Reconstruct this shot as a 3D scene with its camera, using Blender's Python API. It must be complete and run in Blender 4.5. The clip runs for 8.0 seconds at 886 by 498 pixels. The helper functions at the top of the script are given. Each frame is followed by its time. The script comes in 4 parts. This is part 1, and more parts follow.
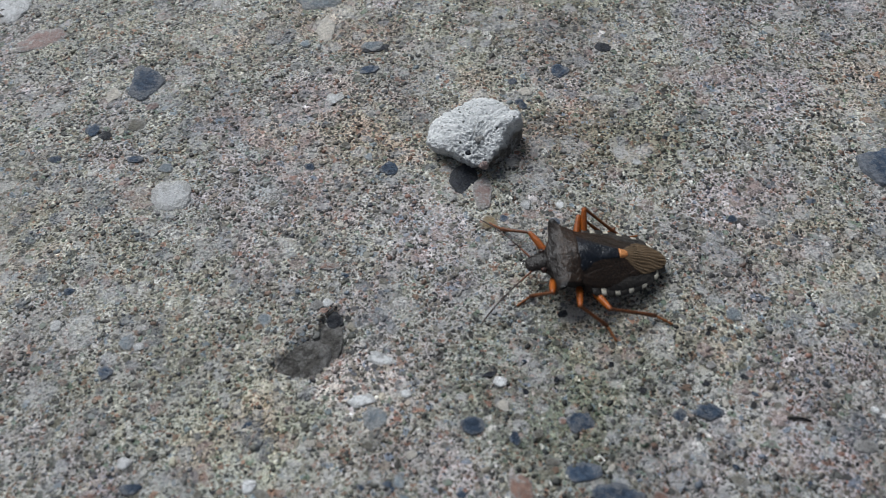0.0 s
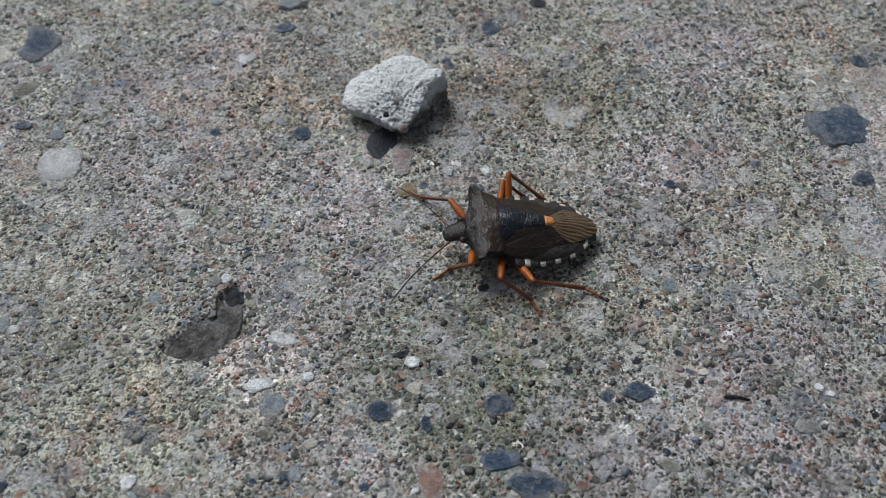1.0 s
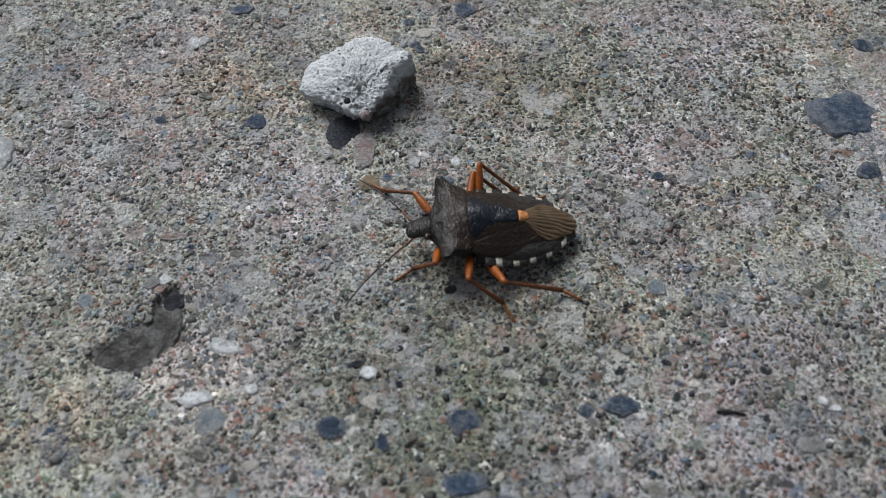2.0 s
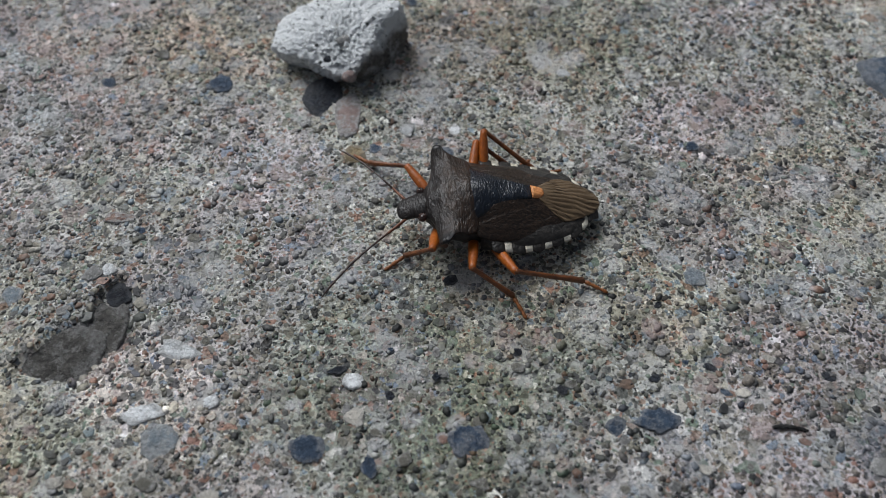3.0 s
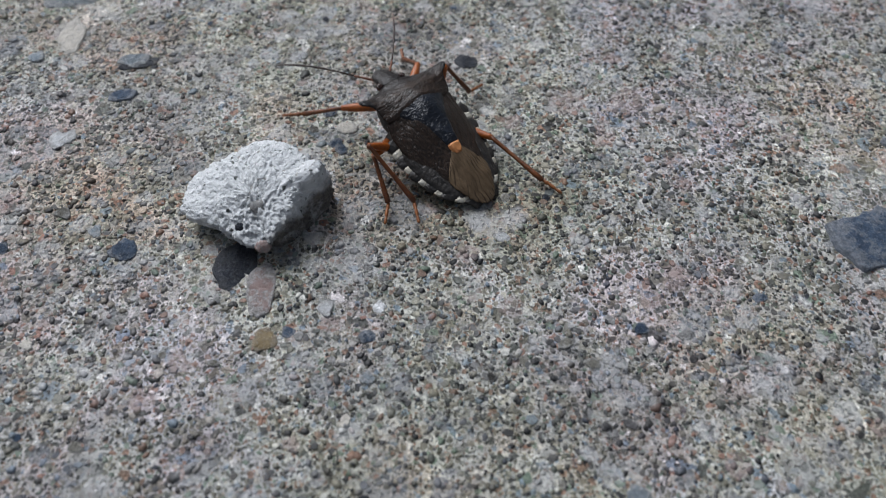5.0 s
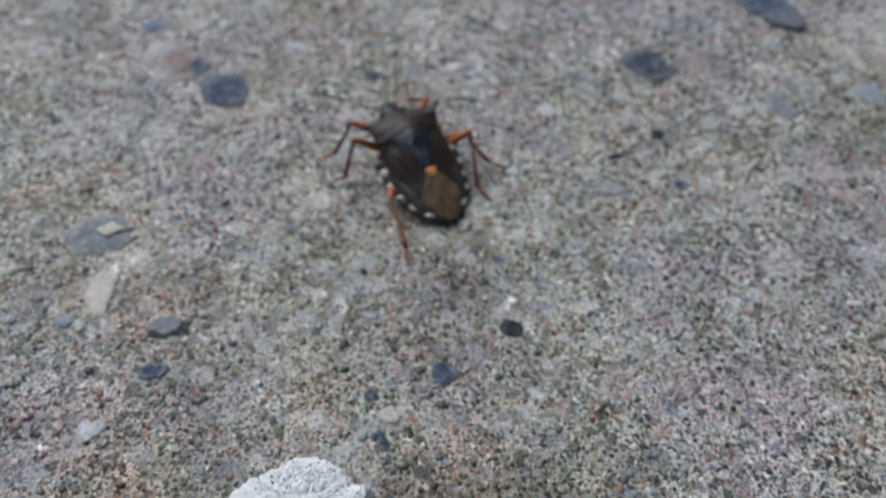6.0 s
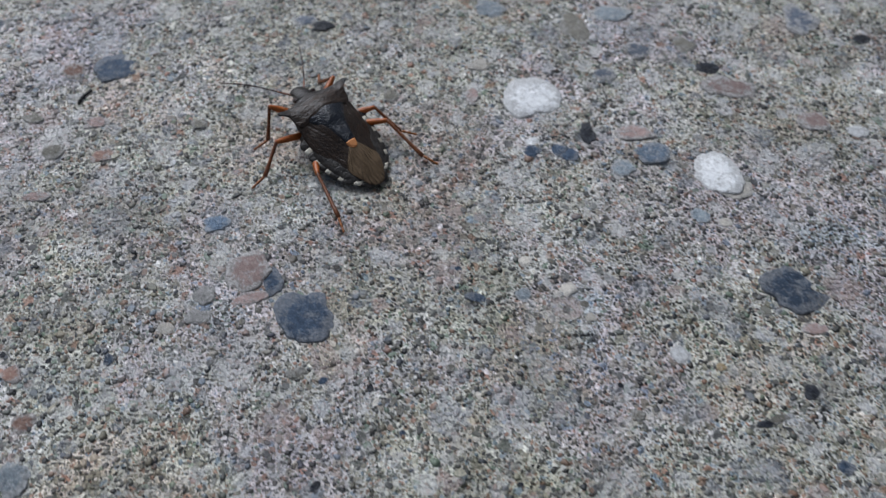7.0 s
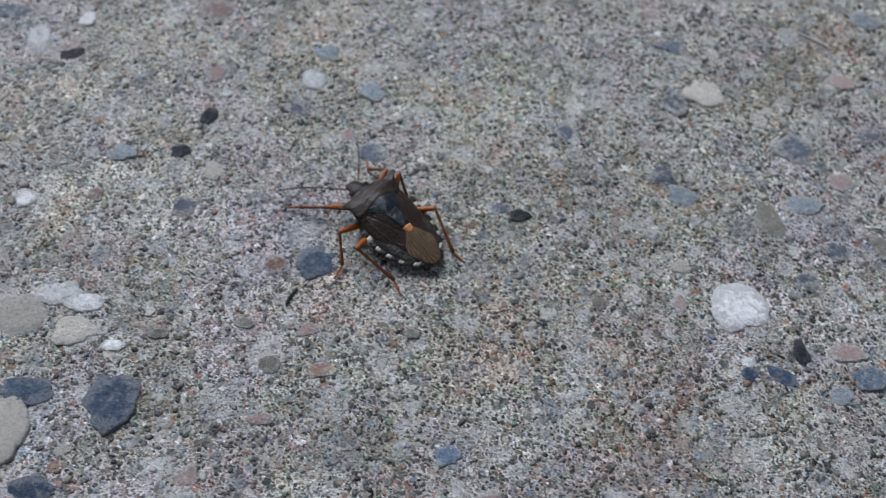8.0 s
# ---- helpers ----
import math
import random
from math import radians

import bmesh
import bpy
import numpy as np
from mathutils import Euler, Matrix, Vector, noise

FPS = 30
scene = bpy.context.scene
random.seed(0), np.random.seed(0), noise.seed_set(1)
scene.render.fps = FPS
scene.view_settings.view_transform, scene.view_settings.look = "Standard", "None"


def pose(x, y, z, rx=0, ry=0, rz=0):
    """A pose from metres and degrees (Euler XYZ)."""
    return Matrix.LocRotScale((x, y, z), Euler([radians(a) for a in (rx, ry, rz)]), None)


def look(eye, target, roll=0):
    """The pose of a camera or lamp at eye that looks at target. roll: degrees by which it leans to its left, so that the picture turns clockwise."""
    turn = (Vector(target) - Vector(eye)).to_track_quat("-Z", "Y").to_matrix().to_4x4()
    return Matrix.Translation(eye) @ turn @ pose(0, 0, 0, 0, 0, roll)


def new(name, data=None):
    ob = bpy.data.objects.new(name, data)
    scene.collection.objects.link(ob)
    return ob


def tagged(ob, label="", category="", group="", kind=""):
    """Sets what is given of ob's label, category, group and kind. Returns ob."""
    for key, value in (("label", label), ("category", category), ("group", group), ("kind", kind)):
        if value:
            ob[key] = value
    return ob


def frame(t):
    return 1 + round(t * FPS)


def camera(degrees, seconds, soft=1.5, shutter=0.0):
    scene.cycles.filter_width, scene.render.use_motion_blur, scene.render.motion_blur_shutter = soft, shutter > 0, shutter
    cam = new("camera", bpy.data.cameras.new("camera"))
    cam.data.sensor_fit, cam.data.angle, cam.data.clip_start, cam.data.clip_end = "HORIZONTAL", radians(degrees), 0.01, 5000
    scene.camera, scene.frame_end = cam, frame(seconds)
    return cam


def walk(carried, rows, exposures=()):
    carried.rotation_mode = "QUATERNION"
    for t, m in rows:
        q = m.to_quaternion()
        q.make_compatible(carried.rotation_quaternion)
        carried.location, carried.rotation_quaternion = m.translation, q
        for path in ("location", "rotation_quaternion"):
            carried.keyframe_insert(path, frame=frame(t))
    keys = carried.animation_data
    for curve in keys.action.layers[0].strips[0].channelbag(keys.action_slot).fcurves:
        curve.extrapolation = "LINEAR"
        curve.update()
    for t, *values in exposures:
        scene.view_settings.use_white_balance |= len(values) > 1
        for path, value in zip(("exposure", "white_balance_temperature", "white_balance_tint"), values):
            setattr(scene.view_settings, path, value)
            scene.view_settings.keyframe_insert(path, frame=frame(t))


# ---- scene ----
# All lengths below are in millimetres unless said otherwise; MM turns them into metres.
MM = 0.001
cam = camera(58.0, 8.0, soft=0.8, shutter=0.18)
PATH = [
    (0, -1.83, -0.27, 66.45, -0.86, -55.82, -2.52),
    (0.3, 0.06, 0.54, 64.47, -1.73, -55.83, -1.99),
    (0.5, 0.11, 0.20, 62.85, -1.94, -55.94, -1.81),
    (0.8, 2.70, 0.80, 61.05, -2.28, -56.66, -1.73),
    (1, 4.38, 1.76, 59.89, -3.20, -56.78, -1.18),
    (1.2, 6.30, 2.49, 59.01, -2.93, -56.32, -1.69),
    (2.3, 7.86, 6.00, 52.52, -3.91, -56.26, -0.50),
    (2.5, 9.16, 7.10, 51.65, -3.27, -57.37, -1.25),
    (2.7, 9.12, 8.14, 48.40, -3.40, -56.71, -1.30),
    (3, 6.94, 10.12, 45.21, -5.06, -57.21, 0.24),
    (3.5, 8.60, 11.74, 43.94, -4.74, -56.69, 0.45),
    (3.7, 9.19, 13.96, 44.12, -5.33, -57.20, 0.90),
    (4, 11.16, 16.86, 45.42, -5.98, -56.32, 0.81),
    (4.2, 13.21, 17.72, 46.81, -5.81, -55.54, 0.45),
    (5.3, 12.96, 27.33, 46.28, -5.16, -55.45, 0.45),
    (5.5, 13.15, 32.42, 50.61, -4.72, -56.23, -0.21),
    (5.7, 12.82, 37.34, 54.79, -4.59, -55.05, -0.32),
    (6, 11.20, 41.16, 55.77, -4.99, -54.26, 0.53),
    (6.2, 10.34, 47.11, 56.86, -5.63, -56.01, 1.63),
    (6.5, 9.17, 54.92, 59.13, -5.00, -55.68, 1.04),
    (6.7, 7.50, 61.53, 60.35, -4.76, -55.82, 1.00),
    (7, 2.91, 67.72, 60.39, -5.41, -55.56, 2.15),
    (7.2, -0.36, 73.60, 62.72, -5.90, -56.57, 2.84),
    (7.5, -5.78, 82.69, 66.58, -6.20, -57.08, 3.37),
    (7.7, -11.70, 86.27, 69.39, -6.59, -57.15, 4.42),
    (8, -19.00, 89.09, 72.21, -6.83, -57.02, 5.02),
]


def eye_pose(x, y, z, yaw, pitch, roll):
    eye = Vector((x, y, z)) * MM
    a, b = radians(yaw), radians(pitch)
    ahead = Vector((-math.sin(a) * math.cos(b), math.cos(a) * math.cos(b), math.sin(b)))
    return look(eye, eye + ahead, roll)


cam.data.dof.use_dof, cam.data.dof.aperture_fstop = True, 38.0
focus = new("focus_point")  # where the lens is focused on the slab as it hunts for the bug
cam.data.dof.focus_object = focus
walk(cam, [(row[0], eye_pose(*row[1:])) for row in PATH], exposures=[(0.0, -0.09, 6190, 9), (1.0, -0.11, 6180, 9), (3.0, -0.13, 6190, 9), (4.0, 0.02, 6110, 10), (5.3, 0.0, 6040, 11), (6.5, -0.03, 5960, 11), (8.0, -0.07, 5870, 11)])

# ---------------------------------------------------------------- light: an overcast sky
SUN_FROM = Vector((-0.45, 0.85, 1.0)).normalized()
world = bpy.data.worlds.new("overcast_sky")
scene.world = world
world.use_nodes = True
wn, wl = world.node_tree.nodes, world.node_tree.links
sky = wn.new("ShaderNodeTexSky")
sky.sky_type = "NISHITA"
sky.sun_disc = False
sky.sun_elevation = math.asin(SUN_FROM.z)
sky.sun_rotation = math.atan2(SUN_FROM.x, SUN_FROM.y)
sky.dust_density = 6.0
grey_sky = wn.new("ShaderNodeHueSaturation")
grey_sky.inputs["Saturation"].default_value = 0.45
wl.new(sky.outputs[0], grey_sky.inputs["Color"])
wl.new(grey_sky.outputs[0], wn["Background"].inputs["Color"])
wn["Background"].inputs["Strength"].default_value = 0.062

sun_data = bpy.data.lights.new("sun", "SUN")
sun_data.energy, sun_data.angle, sun_data.color = 2.5, radians(38), (0.97, 0.985, 1.0)
sun = new("sun", sun_data)
sun.matrix_world = look(SUN_FROM * 5, (0, 0, 0))


# ---------------------------------------------------------------- materials
class Nodes:
    """Short names for building one material's nodes."""

    def __init__(self, name, rough=0.8, still=False):
        self.mat, self.still = bpy.data.materials.new(name), still
        self.mat.use_nodes = True
        self.tree = self.mat.node_tree
        self.bsdf = self.tree.nodes["Principled BSDF"]
        self.bsdf.inputs["Roughness"].default_value = rough
        coords = self.add("ShaderNodeTexCoord")
        mm = self.add("ShaderNodeVectorMath", operation="SCALE")
        self.link(self.add("ShaderNodeNewGeometry").outputs["Position"] if still else coords.outputs["Object"], mm.inputs[0])
        mm.inputs["Scale"].default_value = 1000.0
        self.mm = mm.outputs[0]

    def add(self, kind, operation=None):
        node = self.tree.nodes.new(kind)
        if operation is not None:
            node.operation = operation
        return node

    def link(self, a, b):
        self.tree.links.new(a, b)

    def put(self, socket, value):
        if isinstance(value, bpy.types.NodeSocket):
            self.link(value, socket)
        else:
            socket.default_value = value

    def noise(self, per_mm, detail=3.0, rough=0.55, where=None):
        n = self.add("ShaderNodeTexNoise")
        self.link(where or self.mm, n.inputs["Vector"])
        n.inputs["Scale"].default_value, n.inputs["Detail"].default_value, n.inputs["Roughness"].default_value = per_mm, detail, rough
        return n.outputs["Fac"]

    def cells(self, per_mm, feature="F1", where=None):
        n = self.add("ShaderNodeTexVoronoi")
        n.feature, n.voronoi_dimensions = feature, "2D" if self.still else "3D"
        self.link(where or self.mm, n.inputs["Vector"])
        n.inputs["Scale"].default_value = per_mm
        return n

    def warp(self, per_mm, amount):
        n = self.add("ShaderNodeTexNoise")
        self.link(self.mm, n.inputs["Vector"])
        n.inputs["Scale"].default_value, n.inputs["Detail"].default_value = per_mm, 2.0
        v = self.add("ShaderNodeVectorMath", operation="MULTIPLY_ADD")
        self.link(n.outputs["Color"], v.inputs[0])
        v.inputs[1].default_value = (amount,) * 3
        self.link(self.mm, v.inputs[2])
        return v.outputs[0]

    def math(self, op, a, b=0.0, c=0.0):
        n = self.add("ShaderNodeMath", operation=op)
        for k, v in enumerate((a, b, c)):
            self.put(n.inputs[k], v)
        return n.outputs[0]

    def steps(self, fac, lo, hi, out_lo=0.0, out_hi=1.0):
        n = self.add("ShaderNodeMapRange")
        n.interpolation_type = "SMOOTHSTEP"
        for k, v in enumerate((fac, lo, hi, out_lo, out_hi)):
            self.put(n.inputs[k], v)
        return n.outputs[0]

    def ramp(self, fac, stops, hard=False):
        n = self.add("ShaderNodeValToRGB")
        n.color_ramp.interpolation = "CONSTANT" if hard else "LINEAR"
        first, last = n.color_ramp.elements
        last.position, last.color = stops[-1][0], (*stops[-1][1], 1.0)
        first.position, first.color = stops[0][0], (*stops[0][1], 1.0)
        for at, colour in stops[1:-1]:
            n.color_ramp.elements.new(at).color = (*colour, 1.0)
        self.link(fac, n.inputs[0])
        return n.outputs[0]

    def mix(self, fac, a, b, blend="MIX"):
        n = self.add("ShaderNodeMix")
        n.data_type, n.blend_type = "RGBA", blend
        self.put(n.inputs["Factor"], fac)
        for socket, v in ((n.inputs[6], a), (n.inputs[7], b)):
            self.put(socket, (*v, 1.0) if isinstance(v, tuple) else v)
        return n.outputs[2]

    def dim(self, colour, fac):
        """The colour times a factor."""
        n = self.add("ShaderNodeVectorMath", operation="SCALE")
        self.link(colour, n.inputs[0])
        self.link(fac, n.inputs["Scale"])
        return n.outputs[0]

    def bump(self, height, depth_mm, strength=1.0, under=None):
        n = self.add("ShaderNodeBump")
        n.inputs["Strength"].default_value, n.inputs["Distance"].default_value = strength, depth_mm * MM
        self.link(height, n.inputs["Height"])
        if under is not None:
            self.link(under, n.inputs["Normal"])
        return n.outputs[0]

    def finish(self, colour, normal=None, rough=None):
        self.put(self.bsdf.inputs["Base Color"], (*colour, 1.0) if isinstance(colour, tuple) else colour)
        if normal is not None:
            self.link(normal, self.bsdf.inputs["Normal"])
        if rough is not None:
            self.put(self.bsdf.inputs["Roughness"], rough)
        return self.mat


def blot(n, x, y, wide, long):
    """A soft-edged, ragged mask round (x, y), 1 in its middle."""
    shift = n.add("ShaderNodeVectorMath", operation="SUBTRACT")
    n.link(n.warp(0.12, 9.0), shift.inputs[0])
    shift.inputs[1].default_value = (x + 4.5, y + 4.5, 4.5)
    fit = n.add("ShaderNodeVectorMath", operation="MULTIPLY")
    n.link(shift.outputs[0], fit.inputs[0])
    fit.inputs[1].default_value = (1.0 / wide, 1.0 / long, 0.0)
    size = n.add("ShaderNodeVectorMath", operation="LENGTH")
    n.link(fit.outputs[0], size.inputs[0])
    return n.steps(size.outputs["Value"], 0.35, 1.1, 1.0, 0.0)


# tinted patches on the slab, dark and pale: x, y, half sizes, colour, strength
BLOTS = [
    (8, 29, 13, 9, (0.16, 0.185, 0.14), 0.7), (12, 22, 9, 5, (0.13, 0.14, 0.125), 0.6), (35, 39, 5, 6, (0.52, 0.535, 0.57), 0.45), (-9, 31, 6, 4, (0.60, 0.60, 0.58), 0.55),
    (-21, 27, 10, 6, (0.5, 0.52, 0.49), 0.45), (-12, 27, 14, 8, (0.33, 0.335, 0.275), 0.4), (-13, 62, 14, 9, (0.35, 0.29, 0.25), 0.6), (-16, 50, 11, 8, (0.47, 0.45, 0.43), 0.4), (13, 60, 9, 8, (0.25, 0.21, 0.145), 0.65), (11, 78, 16, 12, (0.25, 0.25, 0.19), 0.65),
    (20, 96, 2.5, 10, (0.52, 0.54, 0.57), 0.38), (-3, 102, 4, 6, (0.31, 0.25, 0.19), 0.4), (15, 100, 6, 5, (0.33, 0.28, 0.21), 0.35), (-46, 143, 14, 9, (0.56, 0.555, 0.56), 0.5),
    (5, 117, 8, 14, (0.29, 0.25, 0.19), 0.5), (-34, 130, 10, 16, (0.5, 0.48, 0.52), 0.4), (25, 150, 14, 9, (0.46, 0.47, 0.47), 0.45), (28, 126, 9, 8, (0.5, 0.5, 0.5), 0.35), (14, 99, 5, 7, (0.25, 0.25, 0.185), 0.45),
    (-8, 77, 8, 6, (0.36, 0.32, 0.33), 0.45), (45, 66, 9, 10, (0.36, 0.33, 0.35), 0.45), (22, 58, 7, 5, (0.23, 0.24, 0.18), 0.45), (36, 44, 8, 7, (0.34, 0.28, 0.23), 0.45),
    (-24, 90, 7, 6, (0.56, 0.56, 0.57), 0.5), (-4, 160, 18, 10, (0.33, 0.36, 0.33), 0.45), (-20, 131, 10, 7, (0.50, 0.49, 0.54), 0.45), (2, 31.5, 4, 2.5, (0.55, 0.57, 0.58), 0.5),
]


def cement_colour(n, base=None, share=1.0):
    """The cement paste: grey, drifting to beige, brown, pale blue and a faint green over a few centimetres, under the
    tinted patches.
    """
    if base is None:
        wide = n.noise(0.04, 3.0)
        base = n.ramp(wide, [(0.32, (0.245, 0.235, 0.212)), (0.5, (0.37, 0.362, 0.345)), (0.68, (0.30, 0.302, 0.303))])
        green = n.steps(n.noise(0.06, 2.0, where=n.warp(0.05, 30.0)), 0.5, 0.66, 0.0, 0.3)
        base = n.mix(green, base, (0.26, 0.28, 0.235))
        pale = n.steps(n.noise(0.16, 4.0, 0.65), 0.52, 0.7, 0.0, 0.5)
        base = n.mix(pale, base, (0.52, 0.525, 0.53))
    for x, y, wide, long, colour, amount in BLOTS:
        stain = n.mix(n.math("MULTIPLY", blot(n, x, y, wide, long), min(1.0, 1.25 * amount * share)), (1.0, 1.0, 1.0), tuple(c / 0.36 for c in colour))
        base = n.mix(1.0, base, stain, "MULTIPLY")
    return base


def weather(n, colour, film=0.6):
    """What years outdoors do to paste and sand alike: drifting tints, dirt and thin lime films."""
    tint = n.ramp(n.noise(0.075, 4.0, 0.6, where=n.warp(0.1, 12.0)), [(0.3, (0.91, 1.0, 1.1)), (0.4, (1.06, 0.965, 1.03)), (0.48, (1.0, 1.0, 1.0)), (0.57, (1.0, 1.01, 0.92)), (0.7, (1.13, 0.97, 0.87))])
    colour = n.mix(1.0, colour, tint, "MULTIPLY")
    colour = n.dim(colour, n.steps(n.noise(0.2, 5.0, 0.65, where=n.warp(0.2, 5.0)), 0.32, 0.68, 0.8, 1.2))
    # faint larger stones, half drowned in the paste
    for per_mm, keep, strength in ((0.42, 0.45, 0.6), (0.2, 0.62, 0.5)):
        v = n.cells(per_mm, where=n.warp(2.6 * per_mm, 0.46 / per_mm))
        split = n.add("ShaderNodeSeparateColor")
        n.link(v.outputs["Color"], split.inputs[0])
        inside = n.steps(n.math("SUBTRACT", n.math("MULTIPLY_ADD", split.outputs[1], 0.3, 0.12), v.outputs["Distance"]), -0.05, 0.08)
        inside = n.math("MULTIPLY", inside, n.steps(split.outputs[2], keep, keep + 0.0001, 0.0, strength))
        inside = n.math("MULTIPLY", inside, n.steps(n.noise(1.1, 4.0, 0.7), 0.4, 0.55, 0.35, 1.0))
        colour = n.mix(inside, colour, n.ramp(split.outputs[0], [(0.0, (0.5, 0.5, 0.5)), (0.26, (0.19, 0.205, 0.23)), (0.46, (0.44, 0.45, 0.47)), (0.6, (0.37, 0.285, 0.265)), (0.72, (0.15, 0.15, 0.145)), (0.82, (0.14, 0.165, 0.2)), (0.9, (0.62, 0.62, 0.6))], True))
    lime = n.noise(0.42, 6.0, 0.7, where=n.warp(0.4, 2.0))
    return n.mix(n.steps(lime, 0.5, 0.66, 0.0, film), colour, (0.46, 0.458, 0.443))


GRAIN_TINTS = [(0.0, (0.125, 0.118, 0.09)), (0.14, (0.22, 0.203, 0.16)), (0.24, (0.072, 0.078, 0.068)), (0.36, (0.155, 0.152, 0.12)), (0.46, (0.33, 0.315, 0.265)), (0.57, (0.185, 0.12, 0.085)), (0.66, (0.055, 0.057, 0.056)),
               (0.74, (0.15, 0.19, 0.225)), (0.81, (0.125, 0.165, 0.125)), (0.87, (0.44, 0.43, 0.40)), (0.92, (0.24, 0.14, 0.1)), (0.97, (0.6, 0.59, 0.56))]
# near-black tints: dark grains, and the shade of small pits as colour
SPECK_TINTS = [(0.0, (0.014, 0.015, 0.016)), (0.45, (0.035, 0.035, 0.036)), (0.7, (0.055, 0.05, 0.043)), (0.9, (0.03, 0.036, 0.05))]


def concrete_material():
    n = Nodes("weathered_concrete", 0.6, True)
    colour = cement_colour(n)
    height = None
    # sand worn flush with the paste: fine round grains, then packed angular ones, then single coarse ones
    for per_mm, least, spread, keep, packed in ((4.4, 0.2, 0.3, 0.7, False), (2.5, 0.06, 0.2, 0.75, True), (1.4, 0.06, 0.22, 0.24, True), (0.8, 0.09, 0.2, 0.07, True)):
        where = n.warp(1.6 * per_mm, 0.4 / per_mm)
        v = n.cells(per_mm, where=where)
        split = n.add("ShaderNodeSeparateColor")
        n.link(v.outputs["Color"], split.inputs[0])
        size = n.math("MULTIPLY_ADD", split.outputs[1], spread, least)
        if packed:
            inside = n.steps(n.math("SUBTRACT", n.cells(per_mm, "DISTANCE_TO_EDGE", where).outputs["Distance"], size), -0.025, 0.025)
        else:
            inside = n.steps(n.math("SUBTRACT", size, v.outputs["Distance"]), -0.03, 0.05)
        inside = n.math("MULTIPLY", inside, n.math("LESS_THAN", split.outputs[2], keep))
        colour = n.mix(n.math("MULTIPLY", inside, 0.92), colour, n.ramp(split.outputs[0], GRAIN_TINTS, True))
        step = n.math("MULTIPLY", inside, n.math("MULTIPLY_ADD", split.outputs[1], 0.5, -0.15))
        height = step if height is None else n.math("ADD", step, height)
    # the gritty face of the paste
    colour = n.dim(colour, n.steps(n.noise(3.6, 6.0, 0.8), 0.34, 0.66, 0.68, 1.95))
    colour = weather(n, colour)
    # open pores in the paste
    pore = n.cells(1.3, where=n.warp(2.0, 0.3))
    hole = n.steps(pore.outputs["Distance"], 0.1, 0.24, -1.0, 0.0)
    height = n.math("ADD", height, n.math("MULTIPLY", hole, 0.9))
    normal = n.bump(height, 0.12, 1.0, n.bump(n.noise(4.5, 5.0, 0.75), 0.14, 1.0))
    return n.finish(colour, normal)


def grain_material(name, tints, film):
    n = Nodes(name, 0.55, True)
    geo = n.add("ShaderNodeNewGeometry")
    tint = n.ramp(geo.outputs["Random Per Island"], tints, True)
    dust = n.steps(n.noise(1.6, 4.0), 0.45, 0.68, 0.0, film)
    colour = n.mix(dust, tint, (0.42, 0.41, 0.39))
    colour = n.dim(colour, n.steps(n.noise(4.2, 5.0, 0.75), 0.34, 0.66, 0.55, 1.25))
    return n.finish(weather(n, cement_colour(n, colour), 0.16), n.bump(n.noise(6.0, 3.0), 0.06, 0.8))


def pebble_material(name, dark, light, fleck, dusty, rough, relief=0.3):
    """A worn stone set in the concrete: two shades in patches, fine flecks, and cement that still clings to it in ragged films."""
    n = Nodes(name, rough, True)
    info = n.add("ShaderNodeObjectInfo")
    patch = n.noise(1.6, 5.0, 0.68, where=n.warp(0.8, 1.6))
    colour = n.ramp(patch, [(0.34, dark), (0.66, light)])
    shade = n.steps(info.outputs["Random"], 0.0, 1.0, 0.8, 1.3)
    n.bsdf.inputs["Specular IOR Level"].default_value = 0.25
    value = n.add("ShaderNodeHueSaturation")
    n.link(colour, value.inputs["Color"])
    n.link(shade, value.inputs["Value"])
    colour = n.mix(n.steps(n.noise(4.2, 4.0, 0.75), 0.54, 0.66, 0.0, 0.7), value.outputs[0], fleck)
    own = n.add("ShaderNodeVectorMath", operation="MULTIPLY")
    n.link(n.add("ShaderNodeTexCoord").outputs["Object"], own.inputs[0])
    own.inputs[1].default_value = (1.0, 1.0, 0.0)
    reach = n.add("ShaderNodeVectorMath", operation="LENGTH")
    n.link(own.outputs[0], reach.inputs[0])
    clings = n.math("ADD", n.noise(1.1, 6.0, 0.8, where=n.warp(1.4, 1.0)), n.steps(reach.outputs["Value"], 0.45, 1.1, -0.03, 0.15))
    film = n.steps(clings, 0.46, 0.58, 0.0, dusty)
    colour = n.mix(film, colour, n.ramp(n.noise(3.4, 4.0, 0.7), [(0.35, (0.2, 0.195, 0.185)), (0.5, (0.36, 0.355, 0.345)), (0.65, (0.55, 0.55, 0.54))]))
    return n.finish(colour, n.bump(n.noise(2.2, 6.0, 0.75), relief, 1.0))


